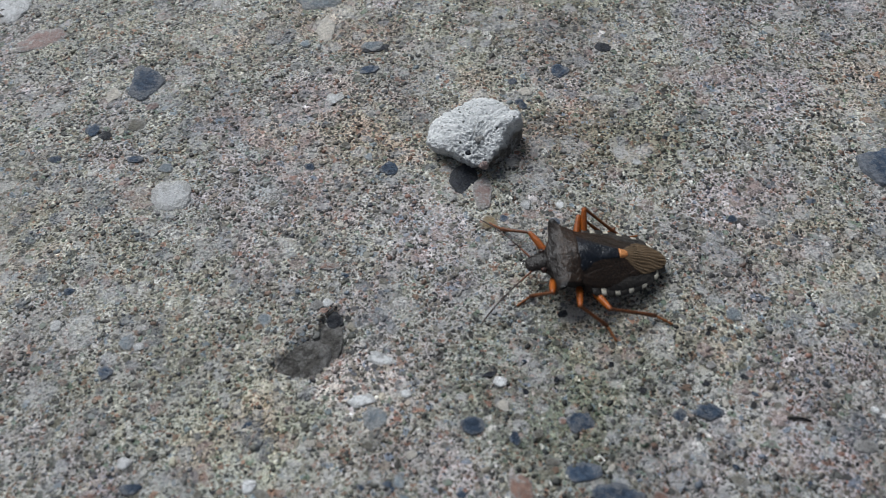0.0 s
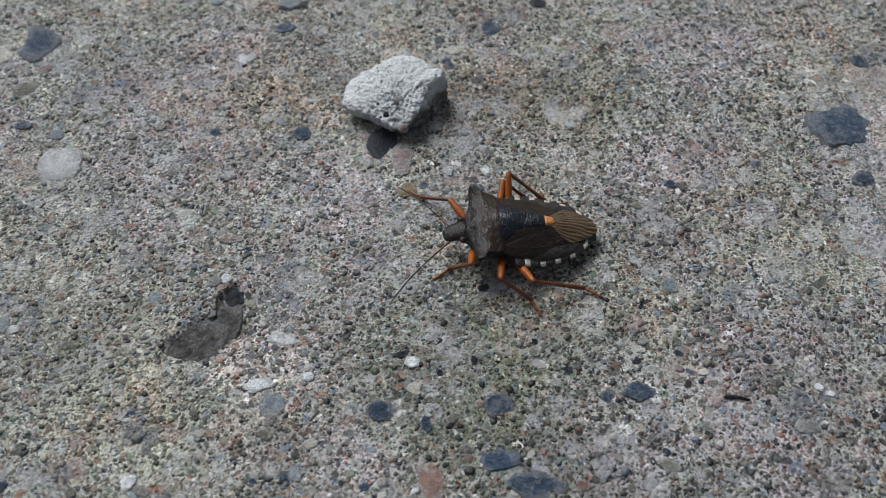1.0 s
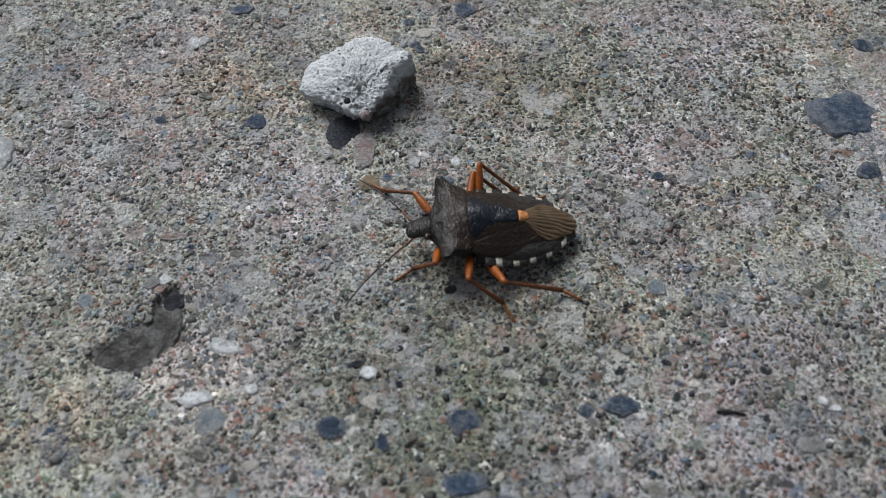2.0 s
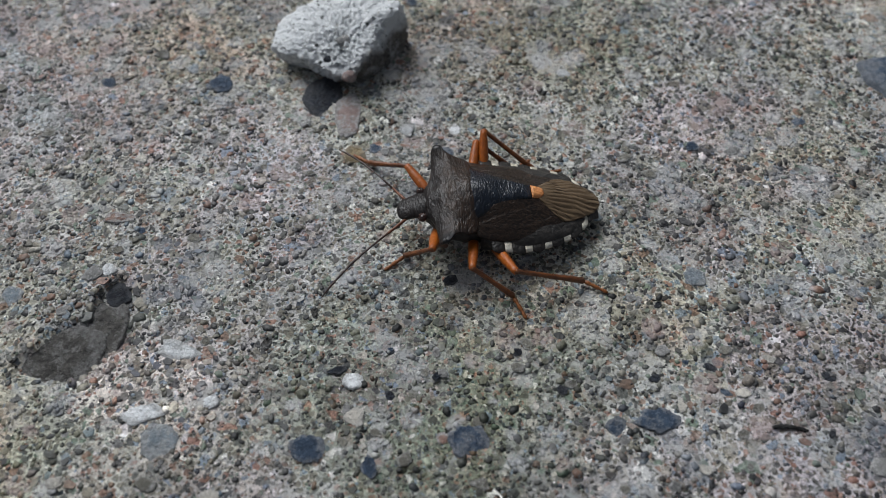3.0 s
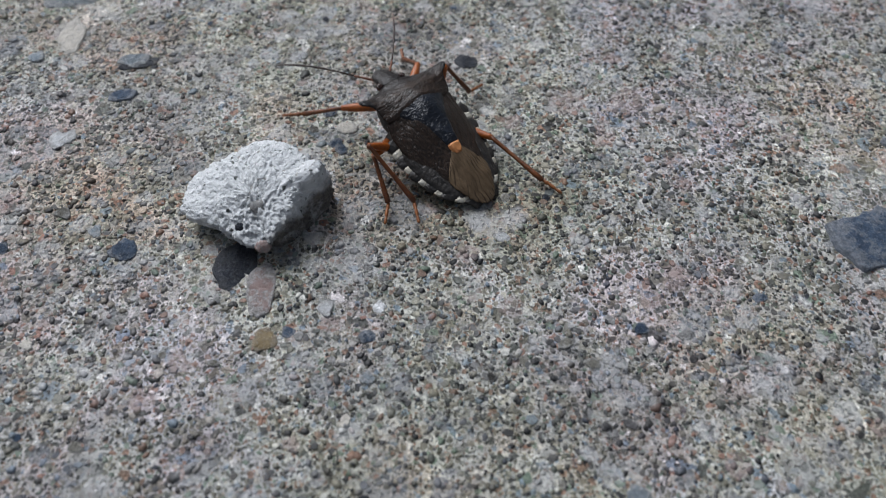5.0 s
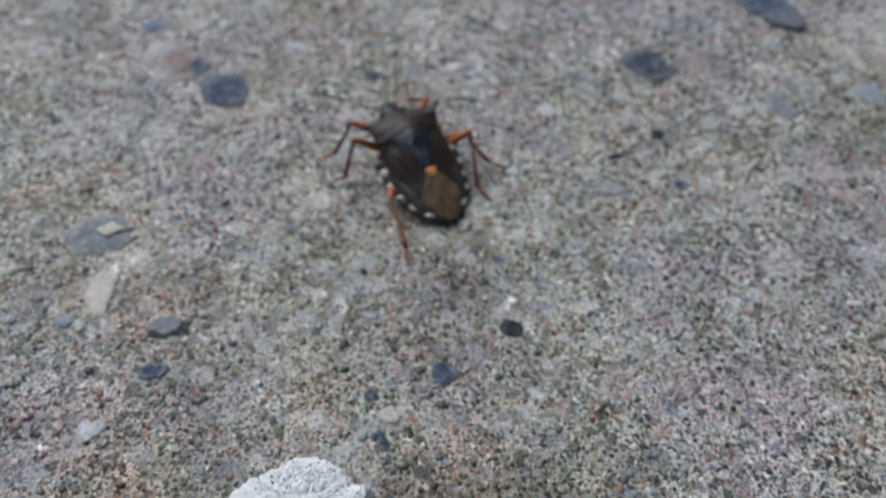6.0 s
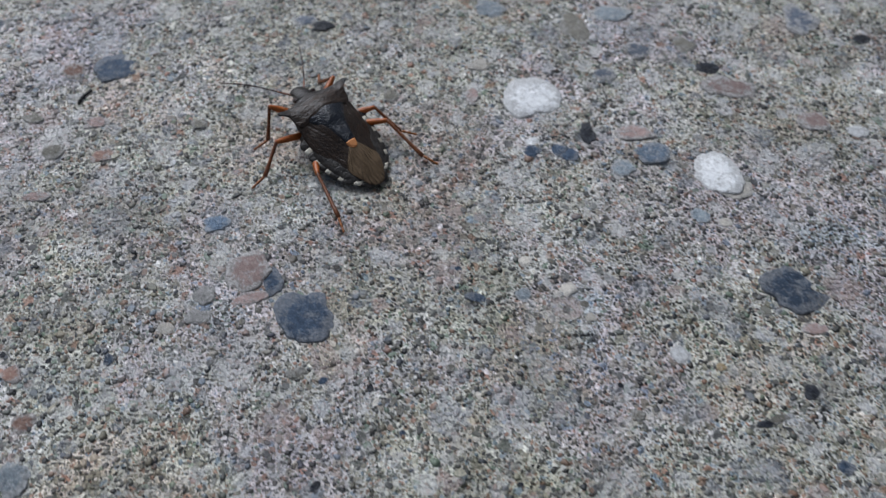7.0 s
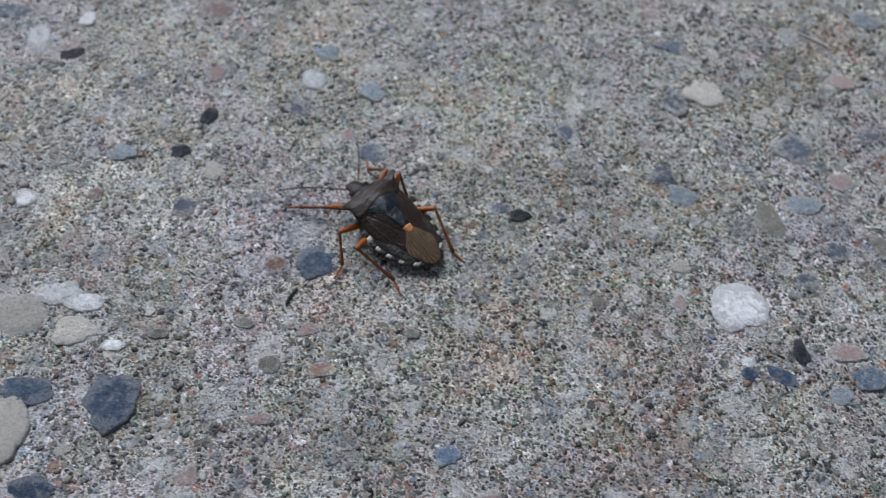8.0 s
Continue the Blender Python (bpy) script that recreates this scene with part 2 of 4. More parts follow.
CONCRETE = concrete_material()
GRAINS = grain_material("sand_grains", GRAIN_TINTS, 0.12)
SPECKS = grain_material("dark_grains_and_pit_shade", SPECK_TINTS, 0.15)
STONES = {
    "slate": pebble_material("slate_stone", (0.022, 0.037, 0.064), (0.058, 0.09, 0.14), (0.13, 0.165, 0.215), 0.34, 0.6),
    "faded": pebble_material("dusty_slate_stone", (0.06, 0.075, 0.108), (0.14, 0.165, 0.205), (0.26, 0.28, 0.31), 0.85, 0.7),
    "dark": pebble_material("black_stone", (0.004, 0.005, 0.008), (0.02, 0.025, 0.036), (0.045, 0.052, 0.065), 0.1, 0.55),
    "white": pebble_material("white_stone", (0.6, 0.615, 0.62), (0.76, 0.77, 0.77), (0.5, 0.5, 0.5), 0.6, 0.75),
    "pink": pebble_material("pink_stone", (0.25, 0.18, 0.165), (0.36, 0.275, 0.255), (0.45, 0.4, 0.37), 0.85, 0.8),
    "brick": pebble_material("brick_red_stone", (0.21, 0.125, 0.1), (0.31, 0.205, 0.165), (0.4, 0.32, 0.27), 0.8, 0.8),
    "grey": pebble_material("grey_stone", (0.16, 0.16, 0.155), (0.27, 0.265, 0.255), (0.36, 0.36, 0.35), 0.6, 0.8),
    "cream": pebble_material("cream_stone", (0.44, 0.41, 0.36), (0.58, 0.55, 0.49), (0.36, 0.34, 0.3), 0.35, 0.8),
    "amber": pebble_material("amber_stone", (0.27, 0.2, 0.1), (0.37, 0.29, 0.17), (0.42, 0.36, 0.25), 0.35, 0.5),
    "bluish": pebble_material("pale_blue_stone", (0.15, 0.185, 0.215), (0.29, 0.335, 0.365), (0.45, 0.47, 0.48), 0.6, 0.6),
    "blue": pebble_material("blue_stone", (0.085, 0.125, 0.18), (0.16, 0.22, 0.3), (0.3, 0.36, 0.42), 0.5, 0.6),
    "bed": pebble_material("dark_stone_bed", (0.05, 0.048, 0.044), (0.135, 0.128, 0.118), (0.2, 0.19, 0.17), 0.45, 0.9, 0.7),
    "olive": pebble_material("olive_grey_stone", (0.13, 0.125, 0.105), (0.2, 0.19, 0.16), (0.28, 0.27, 0.24), 0.5, 0.8),
}


def lump_material():
    n = Nodes("white_mortar", 0.95)
    v = n.cells(2.1, where=n.warp(2.4, 0.4))
    colour = n.ramp(n.noise(0.5, 4.0, 0.6), [(0.3, (0.63, 0.65, 0.65)), (0.7, (0.77, 0.785, 0.79))])
    split = n.add("ShaderNodeSeparateColor")
    n.link(v.outputs["Color"], split.inputs[0])
    grain = n.math("MULTIPLY", n.steps(v.outputs["Distance"], 0.22, 0.32, 1.0, 0.0), n.math("GREATER_THAN", split.outputs[0], 0.58))
    colour = n.mix(grain, colour, n.ramp(split.outputs[1], [(0.0, (0.36, 0.38, 0.37)), (0.45, (0.47, 0.47, 0.45)), (0.74, (0.14, 0.15, 0.14))], True))
    # brown dirt on the broken side, with that side's shade put into the colour
    side = n.add("ShaderNodeVectorMath", operation="DOT_PRODUCT")
    n.link(n.warp(0.8, 1.4), side.inputs[0])
    side.inputs[1].default_value = (0.62, -0.5, -0.72)
    shaded_crust = n.math("MULTIPLY", n.steps(side.outputs["Value"], -0.3, 0.7), n.steps(n.noise(1.4, 4.0, 0.7), 0.3, 0.55, 0.55, 0.95))
    colour = n.mix(shaded_crust, colour, n.ramp(n.noise(2.2, 4.0, 0.7), [(0.38, (0.05, 0.045, 0.04)), (0.62, (0.17, 0.15, 0.125))]))
    height = n.math("SUBTRACT", n.noise(2.2, 5.0, 0.7), n.math("MULTIPLY", n.steps(n.cells(2.6, where=n.warp(3.0, 0.4)).outputs["Distance"], 0.1, 0.35, 1.0, 0.0), 0.45))
    return n.finish(colour, n.bump(height, 0.26, 1.0))


def shell_material(name, dark, light, rough, ridge_mm, stretch=(1, 1, 1), sheen=0.5, black_from=None, veins=False, relief=1.0, net=0.2):
    """Bug cuticle: two near shades and a skin of fine wavy ridges."""
    n = Nodes(name, rough)
    scale = n.add("ShaderNodeVectorMath", operation="MULTIPLY")
    n.link(n.warp(1.6, 0.35), scale.inputs[0])
    scale.inputs[1].default_value = stretch
    ridges = n.noise(0.5 / ridge_mm, 2.0, 0.6, where=scale.outputs[0])
    crest = n.steps(ridges, 0.4, 0.6)
    colour = n.ramp(n.noise(0.8, 3.0, 0.6), [(0.35, dark), (0.68, light)])
    # paler crests: the highlights on the ridges are put into the colour
    colour = n.mix(n.math("MULTIPLY", crest, net), colour, tuple(min(1.0, 2.2 * c) for c in light))
    if black_from is not None:  # black outer corners and front
        axes = n.add("ShaderNodeSeparateXYZ")
        n.link(n.warp(1.5, 0.3), axes.inputs[0])
        black = n.math("MAXIMUM", n.steps(n.math("ABSOLUTE", axes.outputs[1]), black_from, black_from + 0.5), n.steps(axes.outputs[0], 3.3, 4.4, 0.0, 0.75))
        colour = n.mix(black, colour, (0.004, 0.004, 0.005))
    if veins:  # a fan of dark veins from the tip of the scutellum
        axes = n.add("ShaderNodeSeparateXYZ")
        n.link(n.warp(0.9, 0.75), axes.inputs[0])
        fan = n.math("ARCTAN2", axes.outputs[1], n.math("SUBTRACT", 0.8, axes.outputs[0]))
        wave = n.math("ABSOLUTE", n.math("SINE", n.math("MULTIPLY", fan, 52.0)))
        vein = n.math("MULTIPLY", n.steps(wave, 0.1, 0.5, 0.85, 0.0), n.steps(n.noise(0.8, 3.0), 0.34, 0.55))
        colour = n.mix(vein, colour, (0.03, 0.019, 0.012))
    n.bsdf.inputs["Specular IOR Level"].default_value = sheen
    return n.finish(colour, n.bump(ridges, 0.16 * relief, 1.0, n.bump(n.noise(7.0, 2.0), 0.02, 0.5)))


LUMP = lump_material()
PRONOTUM = shell_material("bronze_black_cuticle", (0.0085, 0.0052, 0.0034), (0.023, 0.0128, 0.0075), 0.38, 0.11, (1.5, 0.5, 1.0), 0.36, 3.1, relief=0.75, net=0.5)
SCUTELLUM = shell_material("blue_black_cuticle", (0.003, 0.005, 0.009), (0.006, 0.009, 0.015), 0.3, 0.11, (1.5, 0.5, 1.0), 0.4, relief=0.7, net=0.4)
CORIUM = shell_material("dark_bronze_wing", (0.009, 0.006, 0.0042), (0.02, 0.0122, 0.0078), 0.36, 0.09, (0.8, 1.2, 1.0), 0.35, relief=0.5, net=0.6)
BELLY = shell_material("black_underside", (0.012, 0.011, 0.010), (0.028, 0.024, 0.02), 0.5, 0.25)
MEMBRANE = shell_material("bronze_wing_membrane", (0.095, 0.064, 0.037), (0.15, 0.105, 0.062), 0.42, 0.2, (0.25, 1.2, 1.0), 0.25, veins=True, relief=0.5, net=0.1)
ORANGE_TIP = shell_material("orange_cuticle", (0.46, 0.17, 0.05), (0.54, 0.22, 0.075), 0.5, 0.22)
LEG = shell_material("orange_leg", (0.235, 0.055, 0.005), (0.31, 0.08, 0.007), 0.4, 0.12, relief=0.3)
SHIN = shell_material("brown_orange_leg", (0.075, 0.025, 0.009), (0.15, 0.047, 0.011), 0.36, 0.12, relief=0.3)
FOOT = shell_material("orange_brown_foot", (0.17, 0.055, 0.014), (0.24, 0.085, 0.022), 0.42, 0.12, relief=0.4)
IVORY = shell_material("ivory_cuticle", (0.44, 0.40, 0.31), (0.56, 0.52, 0.42), 0.55, 0.3)
FEELER = shell_material("dark_antenna", (0.02, 0.012, 0.01), (0.05, 0.026, 0.018), 0.45, 0.3)
FEELER_BASE = shell_material("red_brown_antenna_base", (0.1, 0.035, 0.016), (0.17, 0.06, 0.025), 0.45, 0.3)
EYE = shell_material("dark_eye", (0.02, 0.012, 0.01), (0.04, 0.02, 0.016), 0.2, 0.1)
TWIG = pebble_material("black_twig_bark", (0.01, 0.01, 0.01), (0.03, 0.03, 0.03), (0.06, 0.06, 0.06), 0.1, 0.8)


# ---------------------------------------------------------------- building helpers
def part(name, bm, material, parent=None, label="", smooth=True):
    mesh = bpy.data.meshes.new(name)
    bm.to_mesh(mesh)
    bm.free()
    mesh.materials.append(material)
    for face in mesh.polygons:
        face.use_smooth = smooth
    ob = new(name, mesh)
    ob.parent = parent
    return tagged(ob, label)


def lattice(xs, ys, seed, wave):
    """Smooth value noise on the given points, one bump per wave millimetres, about -1 to 1."""
    rng = np.random.default_rng(seed)
    table = rng.uniform(-1, 1, (256, 256))
    u, v = np.asarray(xs) / wave + 977.3, np.asarray(ys) / wave + 613.7
    i, j = np.floor(u).astype(int), np.floor(v).astype(int)
    f, g = u - i, v - j
    f, g = f * f * (3 - 2 * f), g * g * (3 - 2 * g)
    at = lambda a, b: table[a % 256, b % 256]
    return (at(i, j) * (1 - f) + at(i + 1, j) * f) * (1 - g) + (at(i, j + 1) * (1 - f) + at(i + 1, j + 1) * f) * g


CAVITY = (-14.1, 33.6)


def ground_height(x, y):
    """Millimetres above the mean face of the slab."""
    x, y = np.asarray(x, float), np.asarray(y, float)
    h = 0.22 * lattice(x, y, 1, 23.0) + 0.13 * lattice(x, y, 2, 7.1) + 0.09 * lattice(x, y, 3, 2.3) + 0.075 * lattice(x, y, 4, 0.9)
    h += 0.05 * lattice(x, y, 5, 0.45)
    dents = lattice(x, y, 6, 1.7)
    h -= 0.4 * np.clip(dents - 0.55, 0, 1)
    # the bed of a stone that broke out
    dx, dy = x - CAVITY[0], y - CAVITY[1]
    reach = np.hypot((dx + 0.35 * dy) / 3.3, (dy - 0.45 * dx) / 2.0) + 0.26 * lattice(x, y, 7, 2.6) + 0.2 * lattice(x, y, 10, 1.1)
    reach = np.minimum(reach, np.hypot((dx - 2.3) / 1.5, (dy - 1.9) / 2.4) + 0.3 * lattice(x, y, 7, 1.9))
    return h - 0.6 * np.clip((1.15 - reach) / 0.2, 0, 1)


# ---------------------------------------------------------------- the ground, one sheet to the horizon
def spread(lo, hi, step, far):
    inner = np.arange(lo, hi, step)
    grow = step * 1.45 ** np.arange(1, 60)
    grow = np.cumsum(grow)
    grow = grow[grow < far]
    return np.concatenate([lo - grow[::-1], inner, inner[-1] + grow])


def build_ground():
    xs, ys = spread(-76, 72, 0.45, 400000.0), spread(12, 186, 0.45, 400000.0)
    gx, gy = np.meshgrid(xs, ys)
    gz = ground_height(gx, gy)
    co = np.stack([gx, gy, gz], -1).reshape(-1, 3) * MM
    rows, cols = len(ys), len(xs)
    a = (np.arange(rows - 1)[:, None] * cols + np.arange(cols - 1)[None, :]).ravel()
    quads = np.stack([a, a + 1, a + cols + 1, a + cols], -1)
    mesh = bpy.data.meshes.new("ground")
    mesh.vertices.add(len(co))
    mesh.vertices.foreach_set("co", co.ravel())
    mesh.loops.add(quads.size)
    mesh.loops.foreach_set("vertex_index", quads.ravel())
    mesh.polygons.add(len(quads))
    mesh.polygons.foreach_set("loop_start", np.arange(0, quads.size, 4))
    mesh.polygons.foreach_set("use_smooth", np.ones(len(quads), bool))
    mesh.update(calc_edges=True)
    mesh.materials.append(CONCRETE)
    return tagged(new("ground", mesh), "weathered grey concrete slab with exposed sand and small stones", "ground", kind="structure")


ground = build_ground()


# ---------------------------------------------------------------- the bug
def curve(x, table):
    return float(np.interp(x, [t[0] for t in table], [t[1] for t in table]))


RIDGE = [(-6.9, 0.92), (-5.0, 1.85), (-2.6, 2.75), (-1.0, 3.4), (0.5, 3.92), (2.0, 4.25), (3.0, 4.16), (3.8, 3.86), (4.4, 3.5), (5.0, 3.15), (5.6, 2.95), (6.8, 2.5)]
ROOF = [(-7.1, 0.3), (-5.0, 0.42), (-4.0, 0.52), (-1.0, 0.62), (1.0, 0.6), (2.2, 0.46), (3.2, 0.2), (4.0, 0.14), (4.5, 0.25), (5.0, 0.5), (6.8, 0.8)]


def back(x, y):
    """Height of the bug's back: a rounded ridge with slopes like a roof."""
    return curve(x, RIDGE) - curve(x, ROOF) * (math.sqrt(y * y + 0.64) - 0.8)


def shell(stations, lift, thick, along=18, across=12, ripple=None):
    """A plate of the bug's back between an inner and an outer edge, given at stations (x, inner, outer) from front to rear."""
    bm = bmesh.new()
    at = [s[0] for s in stations][::-1]
    inner, outer = [s[1] for s in stations][::-1], [s[2] for s in stations][::-1]
    tops, lows = [], []
    for i in range(along + 1):
        x = stations[0][0] + (stations[-1][0] - stations[0][0]) * i / along
        a, b = np.interp(x, at, inner), np.interp(x, at, outer)
        top, low = [], []
        for j in range(across + 1):
            f = j / across
            y = a + (b - a) * f
            rim = min(f, 1 - f, i / along, 1 - i / along) * 8
            z = back(x, y) + lift - 0.5 * thick * max(0.0, 1 - rim) ** 2 + (ripple(x, y) if ripple else 0.0)
            top.append(bm.verts.new(Vector((x, y, z)) * MM))
            low.append(bm.verts.new(Vector((x, y, z - thick * (0.5 + 0.5 * min(1, rim)))) * MM))
        tops.append(top)
        lows.append(low)
    for i in range(along):
        for j in range(across):
            bm.faces.new((tops[i][j], tops[i + 1][j], tops[i + 1][j + 1], tops[i][j + 1]))
            bm.faces.new((lows[i][j], lows[i][j + 1], lows[i + 1][j + 1], lows[i + 1][j]))
        bm.faces.new((tops[i][0], lows[i][0], lows[i + 1][0], tops[i + 1][0]))
        bm.faces.new((tops[i][across], tops[i + 1][across], lows[i + 1][across], lows[i][across]))
    for j in range(across):
        bm.faces.new((tops[0][j], tops[0][j + 1], lows[0][j + 1], lows[0][j]))
        bm.faces.new((tops[along][j], lows[along][j], lows[along][j + 1], tops[along][j + 1]))
    bmesh.ops.recalc_face_normals(bm, faces=bm.faces)
    return bm


def loft(rings, sides=16):
    """A closed tube through elliptic rings (x, y, z, half_width, half_height), millimetres, along x."""
    bm = bmesh.new()
    made = []
    for x, y, z, w, h in rings:
        made.append([bm.verts.new(Vector((x, y + w * math.cos(2 * math.pi * k / sides), z + h * math.sin(2 * math.pi * k / sides))) * MM) for k in range(sides)])
    for a, b in zip(made, made[1:]):
        for k in range(sides):
            bm.faces.new((a[k], a[(k + 1) % sides], b[(k + 1) % sides], b[k]))
    bm.faces.new(made[0][::-1])
    bm.faces.new(made[-1])
    bmesh.ops.recalc_face_normals(bm, faces=bm.faces)
    return bm


def wrinkle(x, y):
    """Lengthwise wavy wrinkles of the wing membrane."""
    f = min(1.0, max(0.0, (-2.9 - x) / 0.8))
    fan = math.atan2(y, 0.8 - x) + 0.02 * noise.noise(Vector((x * 0.9, y * 0.9, 7.0)))
    amount = 0.085 + 0.06 * noise.noise(Vector((x * 0.7, y * 1.1, 2.0)))
    return f * amount * (abs(math.sin(52 * fan)) - 0.5) + 0.03 * f * math.sin(2.7 * x + 3 * y)



def rim_width(x):
    return curve(x, [(-6.2, 1.0), (-5.4, 1.95), (-4.4, 2.72), (-2.75, 3.3), (-1.2, 3.64), (0.6, 3.7), (1.6, 3.45), (2.4, 3.1)])


def wing_edge(x):
    return curve(x, [(-6.2, 0.8), (-5.4, 1.5), (-4.05, 2.05), (-3.0, 2.55), (-2.0, 2.95), (-1.0, 3.17), (0.0, 3.3), (1.3, 3.3), (2.0, 3.1)])


def rim_piece(front, rear, side, bulge):
    """One plate of the flange along the belly: a thin curved strip that leans out and down."""
    bm = bmesh.new()
    along, across = 4, 3
    tops, lows = [], []
    for i in range(along + 1):
        x = front + (rear - front) * i / along
        inner, outer = wing_edge(x) - 0.3, rim_width(x) + 0.12 + bulge * math.sin(math.pi * i / along)
        top, low = [], []
        for j in range(across + 1):
            y = inner + (outer - inner) * j / across
            z = back(x, wing_edge(x)) - 0.06 - 0.25 * (y - inner) - 0.04 * (j == across)
            top.append(bm.verts.new(Vector((x, side * y, z)) * MM))
            low.append(bm.verts.new(Vector((x, side * y, z - (0.2 if j < across else 0.1))) * MM))
        tops.append(top)
        lows.append(low)
    for i in range(along):
        for j in range(across):
            bm.faces.new((tops[i][j], tops[i + 1][j], tops[i + 1][j + 1], tops[i][j + 1]))
            bm.faces.new((lows[i][j], lows[i][j + 1], lows[i + 1][j + 1], lows[i + 1][j]))
        bm.faces.new((tops[i][0], lows[i][0], lows[i + 1][0], tops[i + 1][0]))
        bm.faces.new((tops[i][across], tops[i + 1][across], lows[i + 1][across], lows[i][across]))
    for j in range(across):
        bm.faces.new((tops[0][j], tops[0][j + 1], lows[0][j + 1], lows[0][j]))
        bm.faces.new((tops[along][j], lows[along][j], lows[along][j + 1], tops[along][j + 1]))
    bmesh.ops.recalc_face_normals(bm, faces=bm.faces)
    return bm


def fold(x, y):
    """The seam beside the scutellum and the raised vein along the outer edge of a forewing."""
    seam = abs(y) - (2.35 - 0.36 * (1.9 - x))
    vein = abs(y) - (wing_edge(x) - 0.75)
    return -0.07 * math.exp(-(seam / 0.07) ** 2) + 0.05 * math.exp(-(vein / 0.12) ** 2) + 0.05 * math.sin(1.4 * x + 1.1 * abs(y))


def shoulders(x, y):
    """Raised hooks, two dents behind the head and a faint keel on the pronotum."""
    hook = 0.62 * min(1.0, max(0.0, abs(y) - 2.2) / 1.6) ** 2
    dents = -0.16 * math.exp(-((x - 4.15) ** 2 / 0.12 + (abs(y) - 1.05) ** 2 / 0.35))
    return hook + dents - 0.1 * math.exp(-((x - 3.5) ** 2 / 0.15)) * math.exp(-(y / 2.2) ** 2) + 0.03 * noise.noise(Vector((x * 3.1, y * 1.7, 4.0)))


LEGS = {  # hip in the bug's space; lengths of femur, tibia, tarsus
    "front": ((4.37, 1.35, 1.58), 3.06, 3.36, 1.7),
    "middle": ((1.91, 1.53, 1.36), 3.89, 3.48, 1.75),
    "hind": ((0.89, 2.3, 0.85), 4.0, 5.12, 1.8),
}
KNEES = {"front": (0.54, 0.34), "middle": (1.05, 1.24), "hind": (0.97, 1.15)}  # which way a knee bends: ahead and up, for one step outward


def build_bug():
    bug = tagged(new("shield_bug"), "dark bronze shield bug with orange legs on the concrete", "insect")
    # plates of the back
    spine = [(5.0, 1.02), (4.82, 1.28), (4.64, 1.48), (4.5, 1.8), (4.37, 2.3), (4.29, 2.9), (4.27, 3.4), (4.22, 3.76), (4.1, 3.97), (3.9, 4.04), (3.64, 4.01), (3.46, 3.82), (3.3, 3.5), (3.0, 3.24), (2.2, 3.12), (1.8, 2.9), (1.62, 2.3)]
    part("pronotum", shell([(x, -w, w) for x, w in spine], 0.1, 0.26, 60, 48, shoulders), PRONOTUM, bug, "bronze-black wrinkled pronotum with hooked shoulders")
    blade = [(1.9, 2.15), (1.3, 1.85), (0.5, 1.36), (-0.4, 0.94), (-1.3, 0.68), (-2.1, 0.54)]
    dip = lambda x, y: -0.17 * math.exp(-((x + 0.3) ** 2 / 1.1 + y * y / 0.25)) + 0.1 * math.exp(-((x - 1.0) ** 2 / 0.5 + y * y / 0.9)) + 0.03 * noise.noise(Vector((x * 3.0, y * 2.0, 1.0)))
    part("scutellum", shell([(x, -w, w) for x, w in blade], 0.1, 0.16, 28, 24, dip), SCUTELLUM, bug, "blue-black triangular scutellum")
    part("scutellum_tip", shell([(-2.1, -0.52, 0.52), (-2.4, -0.5, 0.5), (-2.68, -0.42, 0.42), (-2.88, -0.26, 0.26), (-2.96, -0.1, 0.1)], 0.15, 0.2, 10, 10), ORANGE_TIP, bug, "orange tip of the scutellum")
    wing = [(1.85, 1.7, 3.05), (1.0, 1.3, 3.2), (0.0, 0.8, 3.2), (-1.0, 0.45, 3.07), (-2.0, 0.3, 2.85), (-2.6, 0.36, 2.63), (-3.0, 0.8, 2.45), (-3.5, 1.35, 2.22), (-4.05, 1.86, 1.98)]
    for side in (1, -1):
        part("forewing", shell([(x, side * a, side * b) for x, a, b in wing], 0.03, 0.18, 34, 24, fold), CORIUM, bug, "dark bronze leathery forewing")
    film = [(-2.5, 0.45), (-2.9, 0.85), (-3.5, 1.43), (-4.05, 1.82), (-4.8, 1.66), (-5.5, 1.38), (-6.1, 1.04), (-6.5, 0.72), (-6.78, 0.3)]
    part("wing_membrane", shell([(x, -w, w) for x, w in film], 0.08, 0.12, 40, 100, wrinkle), MEMBRANE, bug, "translucent bronze wing membrane with dark veins")
    # body below
    part("abdomen", loft([(x, 0, z, rim_width(x) * 0.96, h) for x, z, h in ((-6.2, 0.85, 0.16), (-5.4, 0.95, 0.4), (-4.4, 1.05, 0.62), (-3.0, 1.2, 0.82), (-1.5, 1.4, 1.0), (0.0, 1.55, 1.15), (1.6, 1.8, 1.25))], 24), BELLY, bug, "black underside")
    part("thorax", loft([(1.2, 0, 2.0, 2.8, 1.3), (2.6, 0, 2.1, 2.8, 1.35), (3.6, 0, 2.25, 2.5, 1.25), (4.3, 0, 2.3, 1.9, 1.0), (4.8, 0, 2.3, 1.2, 0.7), (5.1, 0, 2.3, 0.9, 0.5)], 24), BELLY, bug)
    # chequered rim
    for side in (1, -1):
        x, pale = 0.95, False
        while x > -5.8:
            rear = x - (0.5 if pale else 0.84)
            part("rim_plate", rim_piece(x - 0.012, rear + 0.012, side, 0.03 if pale else 0.13), IVORY if pale else BELLY, bug, "ivory rim spot" if pale else "")
            x, pale = rear, not pale
